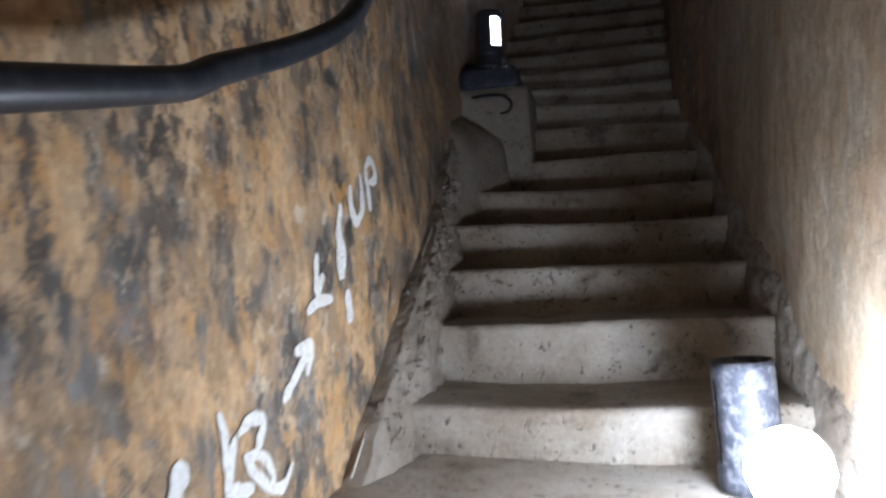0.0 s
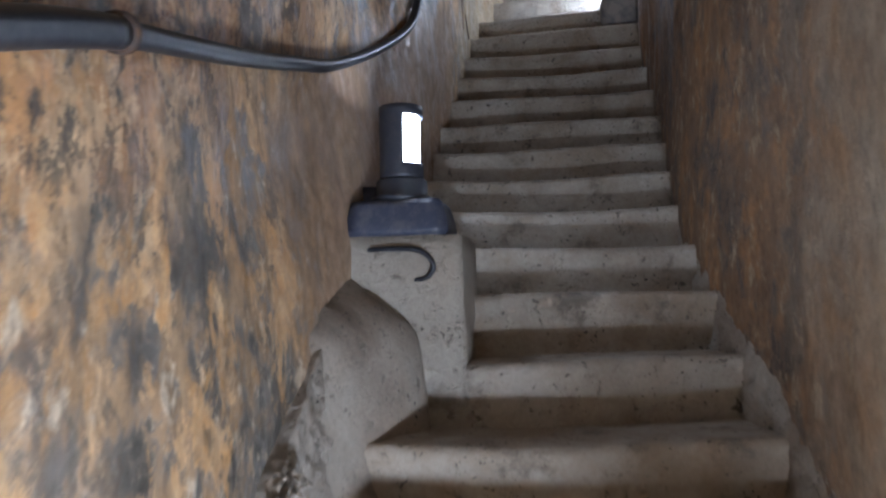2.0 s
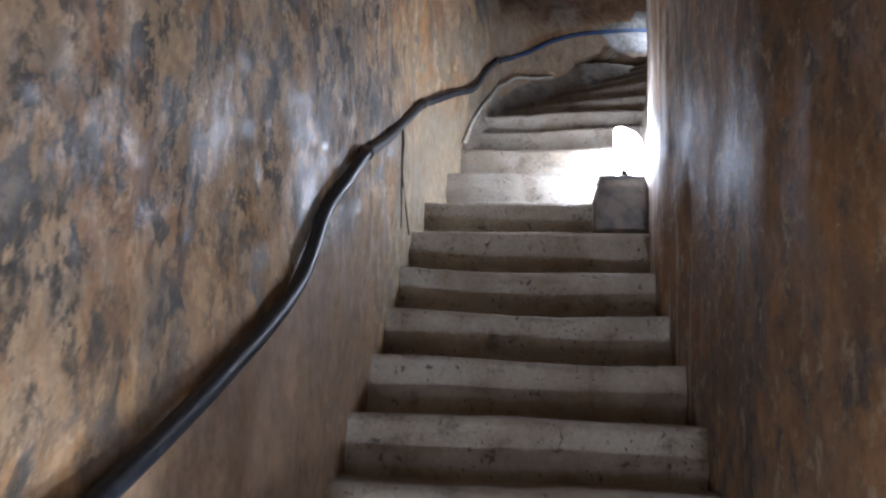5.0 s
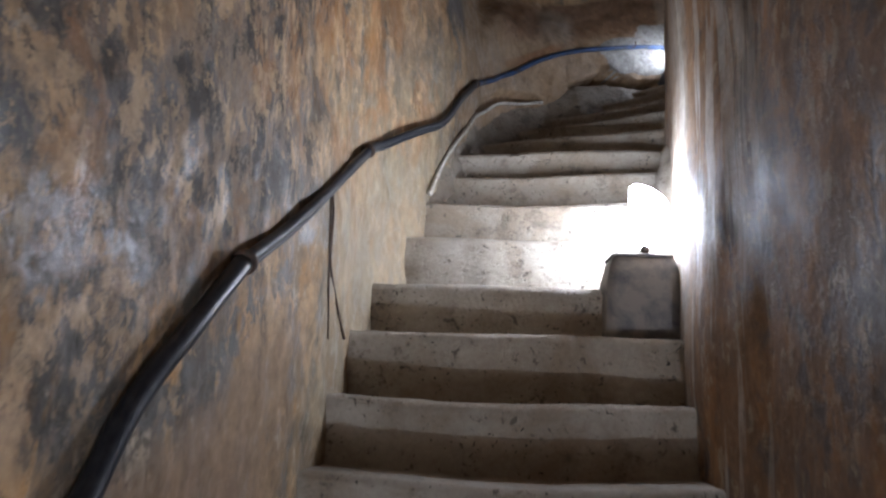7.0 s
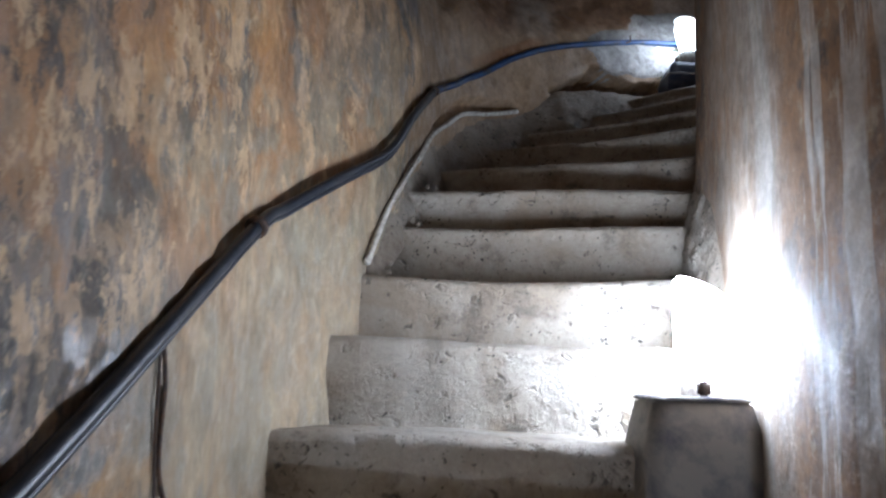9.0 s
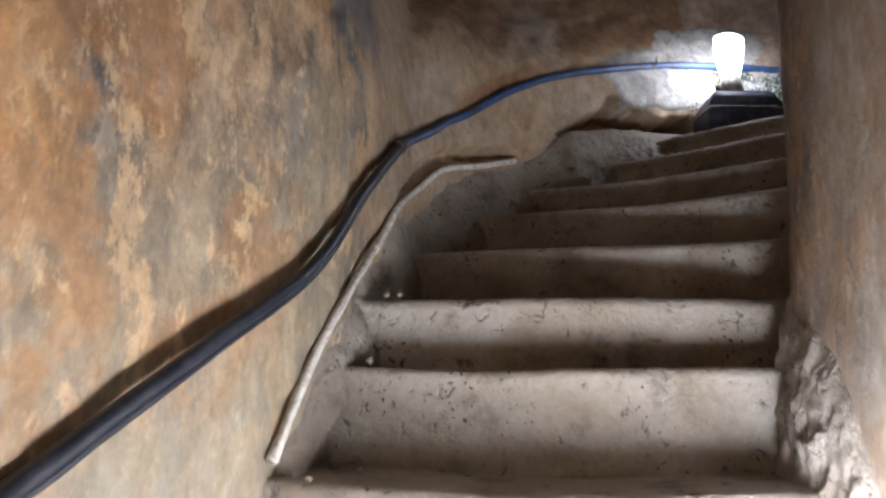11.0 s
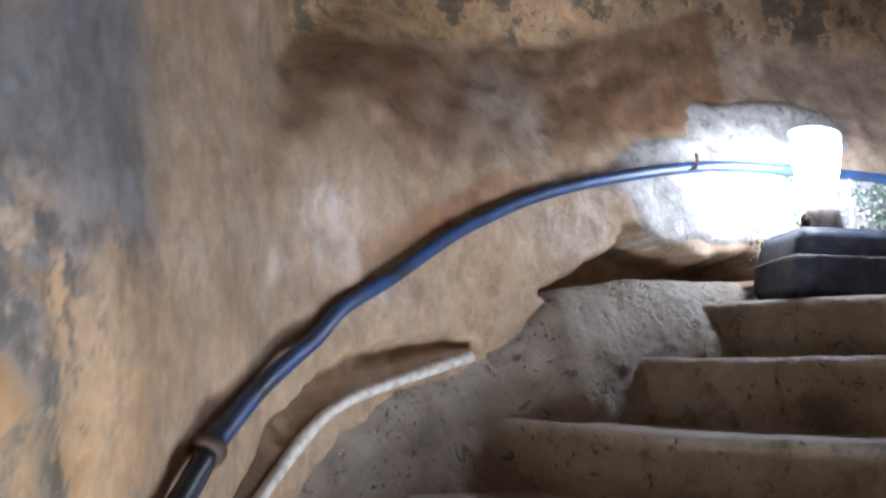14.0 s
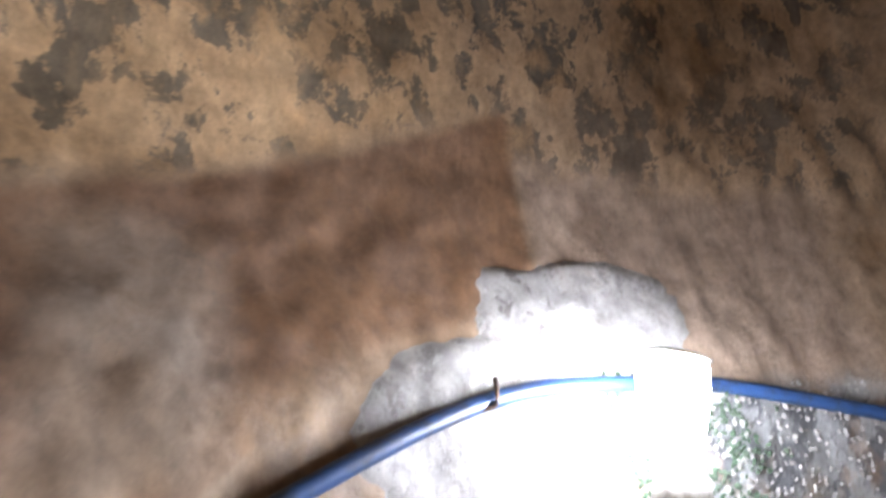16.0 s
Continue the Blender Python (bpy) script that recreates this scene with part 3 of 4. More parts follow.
# ---- the lamps ----
def shroud(radius, height, wall, open_from, open_to, low, high, seg=40, rows=14):
    """An upright steel pipe with a window cut through one side."""
    bm = bmesh.new()
    ang = [2 * math.pi * k / seg for k in range(seg)]
    zs = [height * j / rows for j in range(rows + 1)]

    def cut(k, j):
        a = (math.degrees(ang[k]) + 180 / seg) % 360
        inside = open_from <= a <= open_to if open_from <= open_to else (a >= open_from or a <= open_to)
        return inside and low <= (zs[j] + zs[j + 1]) / 2 <= high
    out = [[bm.verts.new((radius * math.cos(a), radius * math.sin(a), z)) for z in zs] for a in ang]
    inn = [[bm.verts.new(((radius - wall) * math.cos(a), (radius - wall) * math.sin(a), z)) for z in zs] for a in ang]
    for k in range(seg):
        n = (k + 1) % seg
        for j in range(rows):
            if cut(k, j):
                continue
            bm.faces.new((out[k][j], out[n][j], out[n][j + 1], out[k][j + 1]))
            bm.faces.new((inn[k][j + 1], inn[n][j + 1], inn[n][j], inn[k][j]))
            if cut(n, j):
                bm.faces.new((out[n][j], inn[n][j], inn[n][j + 1], out[n][j + 1]))
            if cut((k - 1) % seg, j):
                bm.faces.new((out[k][j + 1], inn[k][j + 1], inn[k][j], out[k][j]))
            if j == rows - 1 or cut(k, j + 1):
                bm.faces.new((out[k][j + 1], out[n][j + 1], inn[n][j + 1], inn[k][j + 1]))
            if j == 0 or cut(k, j - 1):
                bm.faces.new((out[k][j], inn[k][j], inn[n][j], out[n][j]))
    bmesh.ops.recalc_face_normals(bm, faces=bm.faces)
    return bm


def lathe(profile, seg=28):
    bm = bmesh.new()
    rings = [[bm.verts.new((r * math.cos(2 * math.pi * k / seg), r * math.sin(2 * math.pi * k / seg), z)) for k in range(seg)] for r, z in profile]
    for a, b in zip(rings, rings[1:]):
        for k in range(seg):
            bm.faces.new((a[k], a[(k + 1) % seg], b[(k + 1) % seg], b[k]))
    bm.faces.new(rings[0][::-1])
    bm.faces.new(rings[-1])
    return bm


def bulb_mesh(r, h):
    return lathe([(r * 0.45, 0), (r * 0.5, h * 0.12), (r * 0.8, h * 0.3), (r, h * 0.55), (r * 0.93, h * 0.75), (r * 0.65, h * 0.92), (r * 0.2, h)])


def tube_bulb(r, h, slant):
    bm = lathe([(r * 0.7, 0), (r, h * 0.06), (r, h * 0.4), (r * 1.02, h * 0.7), (r, h * 0.94), (r * 0.85, h)])
    for v in bm.verts:
        v.co.z -= v.co.x * slant * v.co.z / h
    return bm


def tapered_box(w, d, h, shoulder, top, wobble=0.004, cuts=5):
    """A cast box: straight below the shoulder, drawn in to the top above it."""
    bm = bmesh.new()
    bmesh.ops.create_cube(bm, size=1)
    bmesh.ops.subdivide_edges(bm, edges=bm.edges, cuts=cuts, use_grid_fill=True)
    for v in bm.verts:
        z = v.co.z + 0.5
        s = 1.0 if z < shoulder else 1 - (1 - top) * (z - shoulder) / (1 - shoulder)
        v.co = Vector((v.co.x * w * s, v.co.y * d * s, z * h))
        v.co += Vector((1, 1, 0)) * wobble * noise.noise(v.co * 17)
    bmesh.ops.bevel(bm, geom=[e for e in bm.edges if e.calc_face_angle(0) > 0.5], offset=0.006, segments=2, affect="EDGES")
    return bm


def at(ob, *where):
    ob.matrix_basis = pose(*where)
    return ob


# the lamp on the low step: a tilted spattered pipe behind a bare bulb
lamp = tagged(new("stair_lamp"), "spattered grey pipe lamp standing on a low step", "lamp", "stair lamps")
at(lamp, 1.805, 1.45, 0.075, 0, -3, 0)
part("shroud", shroud(0.067, 0.285, 0.006, 178, 200, 0.07, 0.235), HOUSING_GREY, lamp, "paint-spattered steel pipe")
at(part("foot_ring", lathe([(0.072, 0), (0.074, 0.012), (0.074, 0.05), (0.067, 0.06)]), HOUSING_GREY, lamp), 0, 0, 0.005)
at(part("socket", lathe([(0.035, 0), (0.035, 0.03), (0.028, 0.035)]), HOUSING, lamp), 0.012, -0.34, 0.004)
at(part("bulb", bulb_mesh(0.074, 0.17), GLOW["low"], lamp, "glowing white bulb"), 0.012, -0.34, 0.04)

# the lamp on the block by the left wall
block = tagged(new("lamp_plinth"), "rough cement plinth beside the wall holding a lamp", "plinth")
lamp = tagged(new("stair_lamp"), "dark steel pipe lamp with a lit window on a dark box", "lamp", "stair lamps")
at(lamp, 0.897, 3.53, 1.525)
part("base_box", tapered_box(0.33, 0.25, 0.115, 0.3, 0.86), BOX_DARK, lamp)
at(part("collar", lathe([(0.088, 0), (0.1, 0.006), (0.1, 0.02), (0.084, 0.026), (0.084, 0.07), (0.078, 0.078)]), HOUSING, lamp), 0, 0, 0.114)
at(part("shroud", shroud(0.073, 0.245, 0.005, 285, 75, 0.05, 0.215), HOUSING, lamp), 0, 0, 0.19)
at(part("bulb", tube_bulb(0.06, 0.17, 0), GLOW["mid"], lamp, "glowing white lamp tube"), 0, 0, 0.238)

box = tagged(new("junction_box"), "small dark junction box behind the lamp on the plinth", "box")
at(box, 0.745, 3.64, 1.52, 0, 0, 4)
part("case", tapered_box(0.12, 0.16, 0.19, 0.9, 0.96), BOX_DARK, box)

# the lamp at the right wall
lamp = tagged(new("stair_lamp"), "white glowing lamp on a grey cast box by the wall", "lamp", "stair lamps")
at(lamp, 1.83, 5.94, 3.06, 0, 0, 0)
part("base_box", tapered_box(0.255, 0.2, 0.288, 0.66, 0.81), BOX_GREY, lamp)
at(part("lid", tapered_box(0.215, 0.172, 0.01, 0.5, 0.98), BOX_GREY, lamp), 0, 0, 0.287)
at(part("bracket", tapered_box(0.03, 0.012, 0.035, 0.5, 1.0, 0, 1), RUST, lamp), 0.008, -0.06, 0.296)
at(part("neck", lathe([(0.045, 0), (0.045, 0.03), (0.035, 0.05)]), PIPE_WHITE, lamp), 0.03, 0.02, 0.296)
bm = tube_bulb(0.066, 0.21, 0.5)
at(part("bulb", bm, GLOW["right"], lamp, "glowing white bulb"), 0.042, 0.02, 0.33)

# the lamp at the bend
lamp = tagged(new("stair_lamp"), "bare glowing bulb on a dark cast box at the bend", "lamp", "stair lamps")
at(lamp, 2.57, 7.87, 4.88)
part("base_box", tapered_box(0.3, 0.21, 0.175, 0.55, 0.8), BOX_DARK, lamp)
at(part("rim", tapered_box(0.306, 0.216, 0.01, 0.5, 0.99), BOX_GREY, lamp), 0, 0, 0.093)
at(part("neck", lathe([(0.05, 0), (0.047, 0.05), (0.036, 0.095)]), PIPE_WHITE, lamp), -0.015, 0, 0.172)
at(part("bracket", tapered_box(0.025, 0.01, 0.04, 0.5, 1.0, 0, 1), RUST, lamp), -0.09, -0.05, 0.172)
at(part("bulb", lathe([(0.034, 0), (0.04, 0.03), (0.05, 0.075), (0.058, 0.12), (0.06, 0.16), (0.052, 0.17)]), GLOW["top"], lamp, "glowing white bulb"), -0.015, 0, 0.262)
at(part("cap", lathe([(0.058, 0), (0.066, 0.004), (0.05, 0.01)], 20), PAINT_WHITE, lamp), -0.015, 0, 0.438, 0, 12, 0)

# plinth body and the plaster ramp against the wall
def rough_block(verts8, mat, parent, name, cuts=9, amp=0.012, soft=0):
    bm = bmesh.new()
    vs = [bm.verts.new(v) for v in verts8]
    for f in ((0, 3, 2, 1), (4, 5, 6, 7), (0, 1, 5, 4), (1, 2, 6, 5), (2, 3, 7, 6), (3, 0, 4, 7)):
        bm.faces.new([vs[i] for i in f])
    bmesh.ops.subdivide_edges(bm, edges=bm.edges, cuts=cuts, use_grid_fill=True)
    for k in range(soft):
        bmesh.ops.smooth_vert(bm, verts=bm.verts, factor=0.5, use_axis_x=True, use_axis_y=True, use_axis_z=True)
    bm.normal_update()
    for v in bm.verts:
        v.co += v.normal * amp * noise.fractal(v.co * 7, 1.0, 2.0, 4)
    return part(name, bm, mat, parent)


rough_block([(0.6, 3.4, 1.0), (1.115, 3.4, 1.0), (1.115, 3.8, 1.0), (0.6, 3.8, 1.0), (0.6, 3.42, 1.525), (1.105, 3.42, 1.525), (1.105, 3.8, 1.525), (0.6, 3.8, 1.525)], BLOCK_CEMENT, block, "body")
rough_block([(0.5, 2.5, 0.3), (0.8, 2.62, 0.4), (1.08, 3.36, 0.6), (0.5, 3.5, 0.5), (0.5, 2.86, 1.36), (0.74, 2.92, 1.24), (1.0, 3.42, 1.24), (0.5, 3.5, 1.6)], RAMP_CEMENT, block, "ramp", 16, 0.016, 9)

# ---- cable, conduit ----
# the sleeve hangs clear of the wall before it meets it
LOOSE = [(1.03, -1.9, 0.25), (1.0, 0.29, 0.768), (1.0, 0.677, 0.89), (1.0, 1.117, 1.09), (0.985, 1.39, 1.3), (0.93, 1.65, 1.485), (0.865, 1.92, 1.61)]
CABLE = [(2.12, 1.685), (2.64, 1.839), (3.02, 1.958), (3.4, 2.08), (3.9, 2.32), (4.3, 2.57), (4.52, 2.81), (4.66, 2.95), (4.82, 3.095), (5.2, 3.295), (5.8, 3.68), (5.97, 3.765)]
# where it hangs clear of the wall
HANGING = [(0.985, 6.2, 3.91), (1.085, 6.54, 4.1), (1.15, 6.82, 4.34)]
BEND_RUN = [(1.19, 7.15, 4.57), (1.22, 7.3, 4.655), (1.275, 7.45, 4.735), (1.34, 7.54, 4.8), (1.43, 7.6, 4.868), (1.62, 7.7, 5.005), (1.86, 7.83, 5.135), (2.283, 7.97, 5.262), (2.6, 8.0, 5.285), (2.95, 8.0, 5.265), (3.8, 7.7, 5.08)]


def cable_run(off, lift=0.0):
    return [Vector(p) for p in LOOSE] + [near_left(left_wall_point(y, z), y, z + lift, off) for y, z in CABLE] + [Vector(p) + Vector((0, 0, lift)) for p in HANGING] + [near_left(x, y, z + lift, off) for x, y, z in BEND_RUN]


def ring(p, way, radius, thick, mat, parent, name="clip"):
    bm = lathe([(radius, -thick), (radius + 0.006, -thick * 0.6), (radius + 0.006, thick * 0.6), (radius, thick)], 16)
    ob = part(name, bm, mat, parent)
    ob.matrix_basis = Matrix.Translation(p) @ Vector(way).to_track_quat("Z", "X").to_matrix().to_4x4()
    return ob


cable = tagged(new("cable"), "thick black and faded blue cable clipped along the plaster wall", "cable")
low, mid_run, top = cable_run(0.03), cable_run(0.026), cable_run(0.022)
part("sleeve", tube(low[:8], 0.024, 14, 110, 0.03), CABLE_BLACK, cable, "thick black rubber sleeve")
part("sheath", tube([low[7]] + mid_run[8:16], 0.02, 14, 130, 0.04), CABLE_BLACK, cable)
part("strand", tube(mid_run[15:23], 0.0145, 10, 110, 0.06), CABLE_BLACK, cable)
part("strand", tube([p + Vector((0.004, 0, -0.015)) for p in mid_run[15:23]], 0.008, 8, 110, 0.06), CABLE_BLACK, cable)
part("sheath_upper", tube([mid_run[22]] + [p - Vector((0, 0, 0.006)) for p in top[23:]], 0.0155, 12, 120, 0.06), CABLE_BLUE, cable, "faded blue plastic cable")
for k, run, r in ((7, low, 0.024), (15, mid_run, 0.021), (17, mid_run, 0.019), (22, mid_run, 0.018)):
    ring(run[k], run[k + 1] - run[k - 1], r, 0.009, RUST, cable)
nail = tube([top[29] + Vector((-0.03, -0.018, -0.02)), top[29] + Vector((-0.004, -0.022, -0.014)), top[29] + Vector((0, -0.02, 0.01)), top[29] + Vector((0.003, -0.01, 0.03))], 0.0045, 6, 8)
part("nail", nail, RUST, cable, "bent iron nail")

conduit = tagged(new("conduit"), "thin pale conduit pipe set in broken mortar", "pipe")
CONDUIT = [(1.031, 6.436, 3.715), (1.063, 6.617, 3.9), (1.107, 6.775, 4.064), (1.16, 7.065, 4.275), (1.2, 7.2, 4.4), (1.235, 7.4, 4.51), (1.33, 7.53, 4.61), (1.475, 7.64, 4.665), (1.618, 7.735, 4.715)]
laid = spline([near_left(x, y, z, 0.015) for x, y, z in CONDUIT], 60)
part("pipe", tube(laid[:27], 0.0115, 8, 34, 0.18), PIPE_WHITE, conduit, "pale lower pipe smeared with mortar")
part("pipe", tube(laid[26:], 0.0115, 8, 42, 0.15), PIPE_WHITE, conduit)
part("coupling", tube(laid[25:28], 0.015, 10, 8, 0.1), PIPE_WHITE, conduit)

wires = tagged(new("hanging_wire"), "thin dark wire hanging down the pale plaster", "wire")
part("wire", tube([near_left(0.85, y, z, 0.006) for y, z in ((5.42, 3.44), (5.44, 3.355), (5.47, 3.212), (5.6, 3.08), (5.72, 3.02))], 0.004, 6, 40, 0.3), RUST, wires)
wires = tagged(new("hanging_wire"), "thin dark wire hanging down the pale plaster", "wire")
part("wire", tube([near_left(0.85, y, z, 0.005) for y, z in ((5.42, 3.41), (5.43, 3.3), (5.44, 3.2), (5.49, 3.0))], 0.003, 6, 40, 0.3), RUST, wires)


cane = tagged(new("cane"), "thin pale cane leaning along the wall foot", "cane")
part("stem", tube([(0.9, 1.345, 0.1), (0.898, 1.57, 0.275), (0.88, 1.95, 0.525), (0.862, 2.32, 0.745)], 0.0034, 6, 40, 0.2), PIPE_WHITE, cane)

# ---- broken mortar ----
def bank(name, top_line, reach, foot, label, n=260, m=50, mat=MORTAR, back=0.2, amp=1.0):
    """A rough bank of mortar between the steps and a line on the left wall."""
    line = spline(top_line, n)
    verts = []
    for k, p in enumerate(line):
        i = min(range(LEFT_N), key=lambda q: (LEFT_LO[q] - Vector((p.x, p.y, 0))).length)
        f = k / (n - 1)
        out_by = float(np.interp(f, [r[0] for r in reach], [r[1] for r in reach]))
        drop = float(np.interp(f, [r[0] for r in foot], [r[1] for r in foot]))
        for j in range(m):
            g = j / (m - 1)
            q = p - LEFT_OUT[i] * (-back + (out_by + back) * g ** 0.5) + Vector((0, 0, -drop * max(0, g - 0.3) ** 1.3 * 1.6))
            q += (Vector((0, 0, 1)) - LEFT_OUT[i]) * amp * (0.007 * noise.fractal(q * 11, 0.7, 2.0, 6) + 0.007 * abs(noise.noise(q * 38))) * (0.3 + g)
            verts.append(q)
    return tagged(link(name, grid(verts, n, m), mat), label, "mortar", kind="structure")


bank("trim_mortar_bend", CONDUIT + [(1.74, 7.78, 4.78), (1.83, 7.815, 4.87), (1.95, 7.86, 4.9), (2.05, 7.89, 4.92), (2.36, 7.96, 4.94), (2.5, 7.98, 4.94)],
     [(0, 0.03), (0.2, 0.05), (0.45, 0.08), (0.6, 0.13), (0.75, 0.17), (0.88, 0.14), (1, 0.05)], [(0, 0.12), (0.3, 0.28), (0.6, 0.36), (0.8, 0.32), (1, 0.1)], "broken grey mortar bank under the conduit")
bank("trim_mortar_foot", [(0.9, 0.6, -0.15), (0.88, 1.2, 0.0), (0.88, 1.358, 0.1), (0.88, 1.513, 0.245), (0.875, 1.795, 0.445), (0.84, 2.324, 0.745), (0.79, 2.7, 0.98), (0.75, 3.1, 1.25)],
     [(0, 0.11), (0.4, 0.11), (0.62, 0.09), (1, 0.07)], [(0, 0.35), (1, 0.35)], "crumbling mortar edge between wall and steps", 340, 40, back=0.02, amp=2.0)


def right_bank(name, rows, label, n=240, m=34):
    """A rough fillet of mortar at the foot of the right wall: rows of y, top above the steps, reach."""
    verts = []
    for k in range(n):
        f = k / (n - 1) * (len(rows) - 1)
        a, b = rows[min(int(f), len(rows) - 2)], rows[min(int(f), len(rows) - 2) + 1]
        y, up, reach = [u + (v - u) * (f - min(int(f), len(rows) - 2)) for u, v in zip(a, b)]
        x = float(np.interp(y, [p[1] for p in RIGHT[:13]], [p[0] for p in RIGHT[:13]]))
        for j in range(m):
            g = j / (m - 1)
            q = Vector((x + 0.04 - (reach + 0.04) * g ** 0.6, y, height_at(y) + up - (up + 0.25) * g ** 1.4))
            q += Vector((-1, 0, 0.6)) * (0.012 * noise.fractal(q * 19, 0.7, 2.0, 6) + 0.012 * abs(noise.noise(q * 41))) * (0.3 + g)
            verts.append(q)
    return tagged(link(name, grid(verts, n, m), MORTAR), label, "mortar", kind="structure")


right_bank("trim_mortar_right", [(0.9, 0.16, 0.035), (1.6, 0.17, 0.04), (2.2, 0.14, 0.035), (2.9, 0.06, 0.03), (3.5, 0.03, 0.03), (4.0, 0.02, 0.03), (4.5, 0.0, 0.02)], "crumbling mortar fillet along the wall foot")
right_bank("trim_mortar_corner", [(6.0, 0.1, 0.03), (6.25, 0.24, 0.07), (6.45, 0.27, 0.09), (6.6, 0.25, 0.08), (6.75, 0.2, 0.06)], "rough grey mortar heaped at the wall corner", 140)


# ---- plaster patches ----
def wall_patch(name, cx, cy, cz, wide, tall, seed, mat, label, lift=0.006, n=64, rings=14):
    """A thin layer of plaster with an uneven rim, lying on the left wall."""
    i0 = min(range(LEFT_N), key=lambda k: (left_flat(k, cz) - Vector((cx, cy, cz))).length)
    pitch = (LEFT_LO[i0 + 1] - LEFT_LO[i0]).length
    bm = bmesh.new()
    rows = []
    for r in range(rings + 1):
        f = r / rings
        row = []
        for k in range(n):
            a = 2 * math.pi * k / n
            e = 1 + 0.28 * noise.noise(Vector((math.cos(a) * 1.3, math.sin(a) * 1.3, seed))) + 0.12 * noise.noise(Vector((math.cos(a) * 5, math.sin(a) * 5, seed)))
            sx = math.copysign(abs(math.cos(a)) ** 0.7, math.cos(a)) * wide * e * f
            z = cz + math.copysign(abs(math.sin(a)) ** 0.7, math.sin(a)) * tall * e * f
            w = min(max(i0 + sx / pitch, 0), LEFT_N - 2)
            p = left_surface(int(w), z).lerp(left_surface(int(w) + 1, z), w - int(w))
            up = lift * min(1, (1 - f) * 6) - (0.004 if r == rings else 0)
            row.append(bm.verts.new(p - LEFT_OUT[int(w)] * (up + 0.001)))
            if r == 0:
                break
        rows.append(row)
    for k in range(n):
        bm.faces.new((rows[0][0], rows[1][k], rows[1][(k + 1) % n]))
    for a, b in zip(rows[1:], rows[2:]):
        for k in range(n):
            bm.faces.new((a[k], b[k], b[(k + 1) % n], a[(k + 1) % n]))
    return tagged(link(name, bm, mat), label, "plaster", kind="structure")


wall_patch("trim_patch_white", 2.3, 8.05, 5.2, 0.3, 0.16, 6.0, WHITE_PATCH, "fresh white cement patch around the slot", 0.008)
# its white also takes in wall that is only lit by the bulb
wall_patch("trim_patch_white_upper", 2.55, 8.15, 5.42, 0.3, 0.12, 3.0, WHITE_PATCH, "white cement patch above the cable, also standing for lamplit wall", 0.006)


# ---- painted marks ----
def stroke(points, width, parent, end=None):
    """A brush stroke on the left wall through points (y, z)."""
    end = width if end is None else end
    n = 26
    ps = spline([(0, y, z) for y, z in points], n)
    bm = bmesh.new()
    rows = []
    for k, p in enumerate(ps):
        d = (ps[min(k + 1, n - 1)] - ps[max(k - 1, 0)]).normalized()
        w = (width + (end - width) * k / (n - 1)) * (0.85 + 0.3 * noise.noise(p * 40)) * min(1, 0.5 + 3 * min(k, n - 1 - k) / n) * 1.3
        side = Vector((0, -d.z, d.y)) * w
        row = []
        for q in (p - side, p, p + side):
            i = min(range(LEFT_N), key=lambda m: abs(LEFT_LO[m].y - q.y) + (9 if LEFT_LO[m].x > 1.3 else 0))
            j = i + 1 if LEFT_LO[i].y < q.y else i - 1
            t = (q.y - LEFT_LO[i].y) / (LEFT_LO[j].y - LEFT_LO[i].y)
            row.append(bm.verts.new(left_surface(i, q.z).lerp(left_surface(j, q.z), t) - LEFT_OUT[i] * 0.004))
        rows.append(row)
    for a, b in zip(rows, rows[1:]):
        for k in range(2):
            bm.faces.new((a[k], a[k + 1], b[k + 1], b[k]))
    return part("stroke", bm, PAINT_WHITE, parent)


sign = tagged(new("painted_word"), "hand-painted white word UP on the plaster wall", "sign")
stroke([(1.418, 0.805), (1.423, 0.766), (1.445, 0.733), (1.469, 0.715), (1.503, 0.743), (1.514, 0.802), (1.482, 0.842)], 0.014, sign)
stroke([(1.545, 0.87), (1.554, 0.846), (1.57, 0.804), (1.573, 0.749)], 0.014, sign)
stroke([(1.545, 0.866), (1.598, 0.893), (1.635, 0.877), (1.633, 0.844), (1.575, 0.827)], 0.013, sign)
sign = tagged(new("painted_mark"), "hand-painted white exclamation mark on the plaster wall", "sign")
stroke([(1.357, 0.755), (1.35, 0.693), (1.366, 0.638), (1.375, 0.57)], 0.01, sign, 0.028)
stroke([(1.394, 0.542), (1.416, 0.502), (1.433, 0.46)], 0.02, sign)
sign = tagged(new("painted_character"), "hand-painted white character on the plaster wall", "sign")
stroke([(1.208, 0.632), (1.209, 0.587), (1.21, 0.535)], 0.01, sign, 0.015)
stroke([(1.25, 0.584), (1.213, 0.549)], 0.012, sign)
stroke([(1.155, 0.503), (1.205, 0.524), (1.295, 0.527)], 0.012, sign)
sign = tagged(new("painted_arrow"), "hand-painted white arrow pointing up the stairs", "sign")
stroke([(1.049, 0.335), (1.101, 0.376), (1.166, 0.443)], 0.012, sign)
stroke([(1.09, 0.428), (1.135, 0.433), (1.166, 0.443)], 0.012, sign)
stroke([(1.166, 0.443), (1.159, 0.406), (1.147, 0.372)], 0.012, sign)
sign = tagged(new("painted_character"), "large hand-painted white character on the plaster wall", "sign")
stroke([(0.788, 0.368), (0.798, 0.321), (0.795, 0.27)], 0.011, sign)
stroke([(0.839, 0.318), (0.81, 0.273), (0.797, 0.228)], 0.014, sign)
stroke([(0.85, 0.318), (0.902, 0.333), (0.953, 0.319), (0.93, 0.293), (0.91, 0.273)], 0.012, sign)
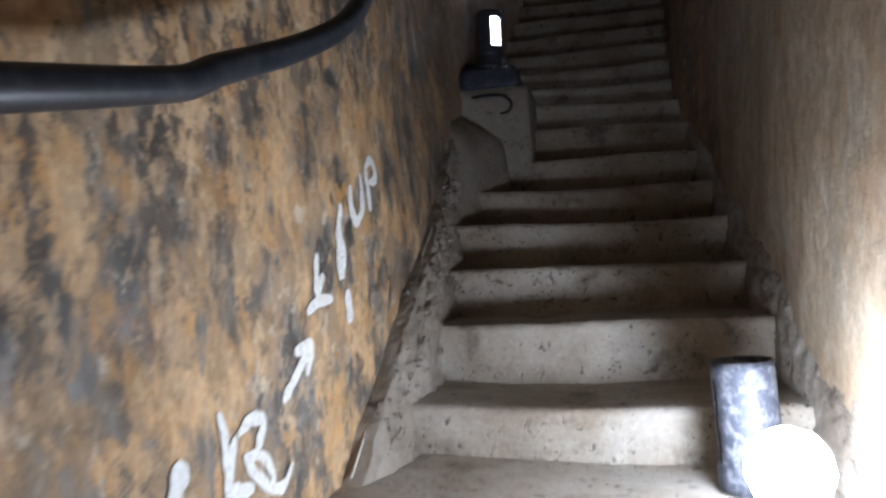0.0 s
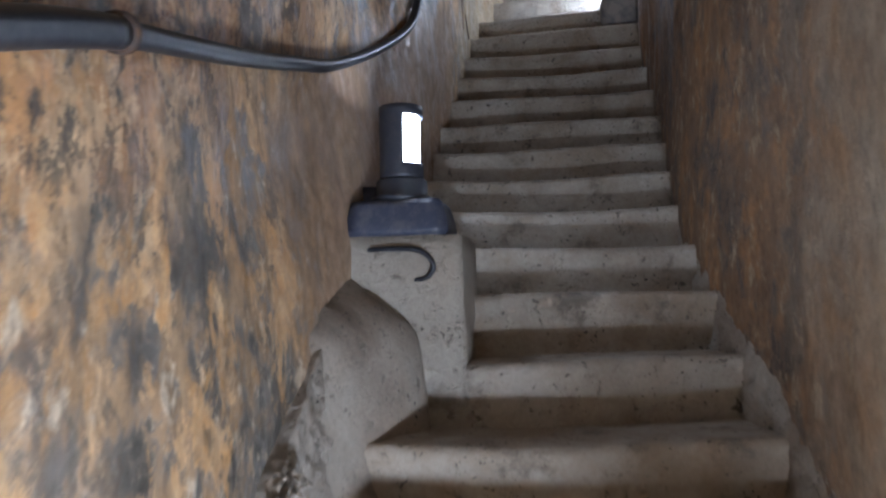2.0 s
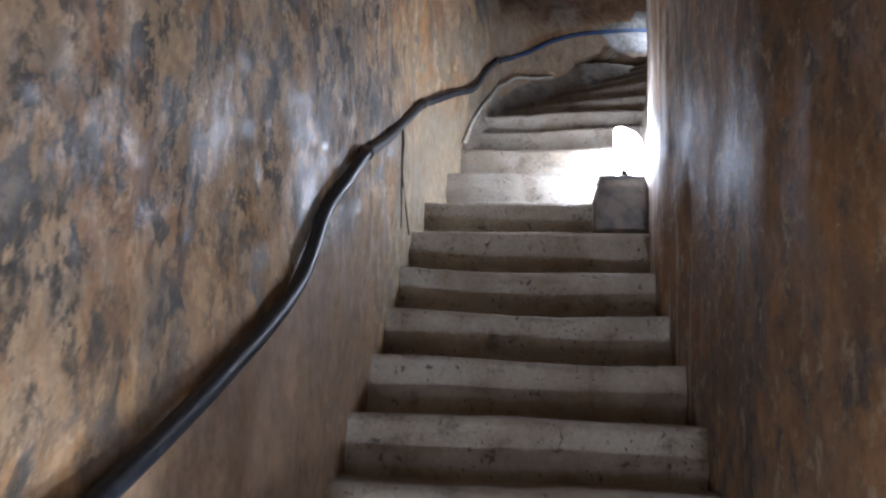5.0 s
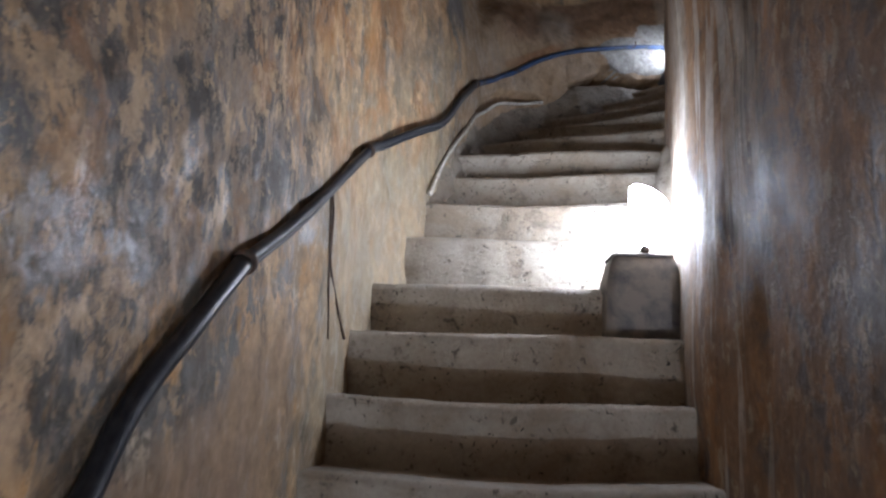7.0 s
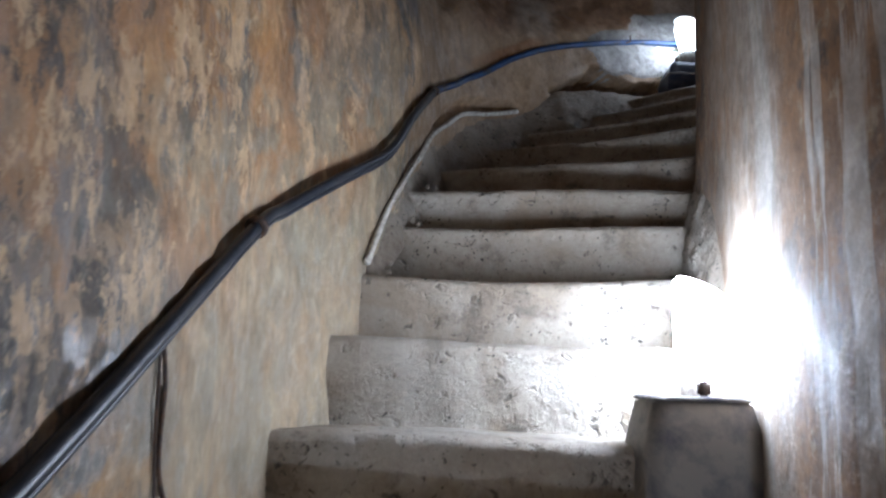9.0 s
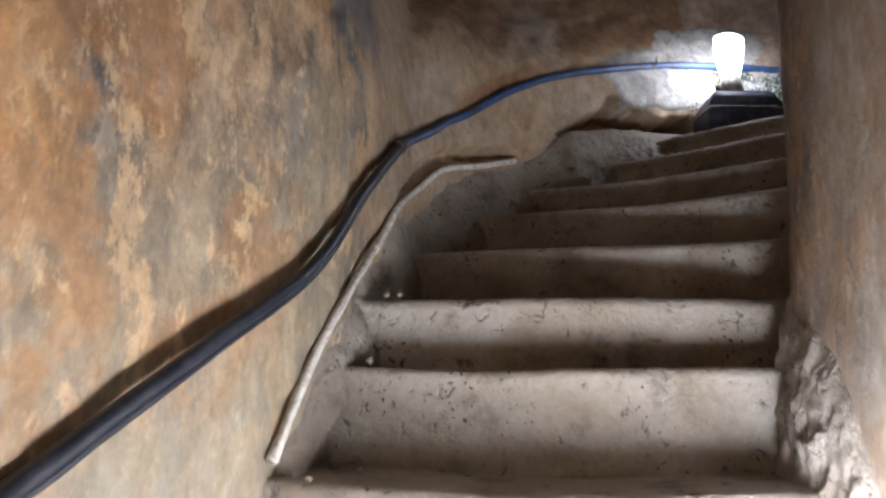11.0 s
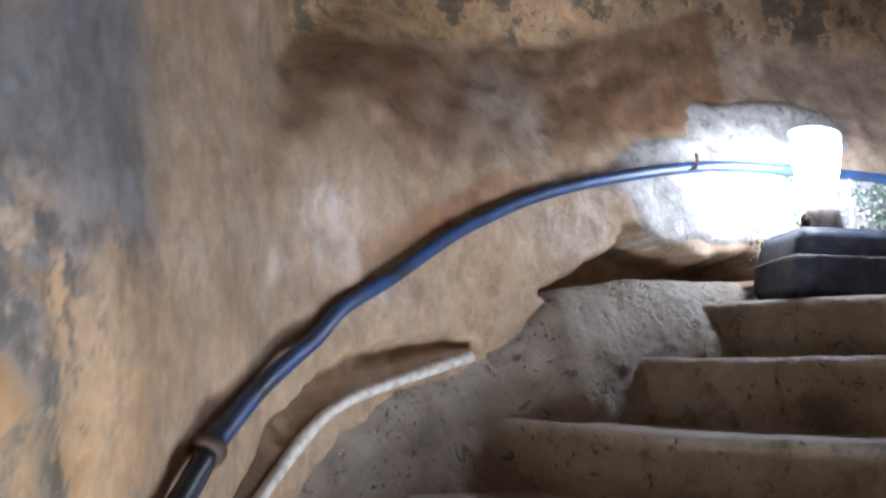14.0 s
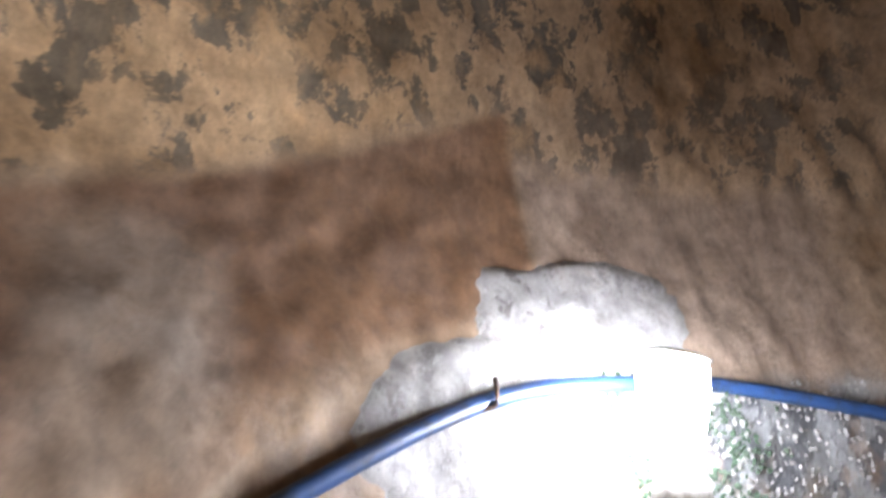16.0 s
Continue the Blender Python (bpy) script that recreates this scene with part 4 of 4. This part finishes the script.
stroke([(0.87, 0.279), (0.897, 0.242), (0.948, 0.2), (1.008, 0.184), (1.054, 0.214)], 0.01, sign)
stroke([(0.878, 0.274), (0.934, 0.259), (0.96, 0.224), (0.958, 0.199)], 0.01, sign)
stroke([(0.8, 0.238), (0.85, 0.222), (0.895, 0.214)], 0.013, sign)
sign = tagged(new("painted_mark"), "broad hand-painted white dab on the plaster wall", "sign")
stroke([(0.678, 0.319), (0.66, 0.29), (0.64, 0.25)], 0.02, sign)

# ---- hook by the lamp plinth ----
hook = tagged(new("bent_rod"), "black bent rod sticking out of the lamp plinth", "rod")
part("rod", tube([(0.8, 3.45, 1.484), (0.83, 3.41, 1.482), (0.95, 3.4, 1.48), (1.0, 3.4, 1.46), (1.022, 3.4, 1.425), (1.0, 3.41, 1.392), (0.96, 3.42, 1.385)], 0.008, 8, 40), CABLE_BLACK, hook)


# ---- moss and crumbs ----
def clumps(name, spots, size, mat, label, category, seed):
    """Many small lumps in one mesh."""
    rng = random.Random(seed)
    bm = bmesh.new()
    for p in spots:
        r = size * rng.uniform(0.4, 1.2)
        made = bmesh.ops.create_icosphere(bm, subdivisions=1, radius=r, matrix=Matrix.Translation(p))["verts"]
        for v in made:
            v.co += Vector((rng.uniform(-1, 1), rng.uniform(-1, 1), rng.uniform(-1, 1))) * r * 0.45
    return tagged(link(name, bm, mat, smooth=False), label, category, kind="stuff")


rng = random.Random(5)
spots = []
for k in range(1500):
    x, z = rng.uniform(2.42, 3.0), rng.uniform(5.0, 5.32)
    if noise.noise(Vector((x * 9, z * 9, 1))) > -0.05:
        spots.append(near_left(x, 8.06, z, 0.003) + Vector((rng.uniform(-0.014, 0.014), 0, 0)))
clumps("moss", spots, 0.0055, MOSS, "green moss on the damp wall behind the lamp", "moss", 1)
spots = [Vector((1.93 - 0.05 * rng.random(), 6.02 + 0.2 * rng.random(), 3.45 + 0.12 * rng.random())) for k in range(150)]
clumps("moss", spots, 0.006, MOSS, "green moss on the wall beside the lamp", "moss", 2)
spots = [Vector((2.5 + 0.75 * rng.random(), 8.0, 4.93)) for k in range(520)]
clumps("rubble", [near_left(p.x, 8.04, 4.96 + 0.32 * rng.random(), 0.003) for p in spots], 0.0052, WHITE_PATCH, "white crumbs of cement on the broken wall", "rubble", 3)
spots = []
for k in range(18):
    y = rng.uniform(6.35, 7.3)
    spots.append(Vector((left_wall_point(min(y, 7.2), 4.2) + 0.05 + 0.08 * rng.random(), y, 0)))
for p in spots:
    z, low = p.y, [e[0] for e in STEPS if e[1] <= p.y + 0.02]
    p.z = low[-1] + 0.005 if low else 4.06
clumps("rubble", spots, 0.008, MORTAR, "grey mortar crumbs fallen on the steps", "rubble", 4)
# pebbles bedded in the wall feet
foot = spline([(0.89, 0.7, -0.1), (0.88, 1.358, 0.1), (0.88, 1.513, 0.245), (0.875, 1.795, 0.445), (0.84, 2.324, 0.745), (0.79, 2.7, 0.98)], 200)
spots = [foot[rng.randrange(200)] + Vector((rng.uniform(0.01, 0.1), rng.uniform(-0.02, 0.02), 0)) for k in range(420)]
clumps("rubble", [p + Vector((0, 0, -0.9 * max(0, p.x - foot[0].x - 0.02) - rng.uniform(0.0, 0.03))) for p in spots], 0.008, MORTAR, "pebbly grey mortar crumbs along the wall foot", "rubble", 6)
# stones showing in the broken left ends of three risers
spots = []
for y, z, x0 in ((5.79, 2.95, 0.86), (6.01, 3.16, 0.88), (6.28, 3.37, 0.95)):
    for k in range(70):
        spots.append(Vector((x0 + 0.24 * rng.random() ** 1.6, y + rng.uniform(-0.004, 0.01), z + rng.uniform(-0.08, 0.07))))
clumps("rubble", spots, 0.008, MORTAR, "small stones showing in the broken step ends", "rubble", 8)
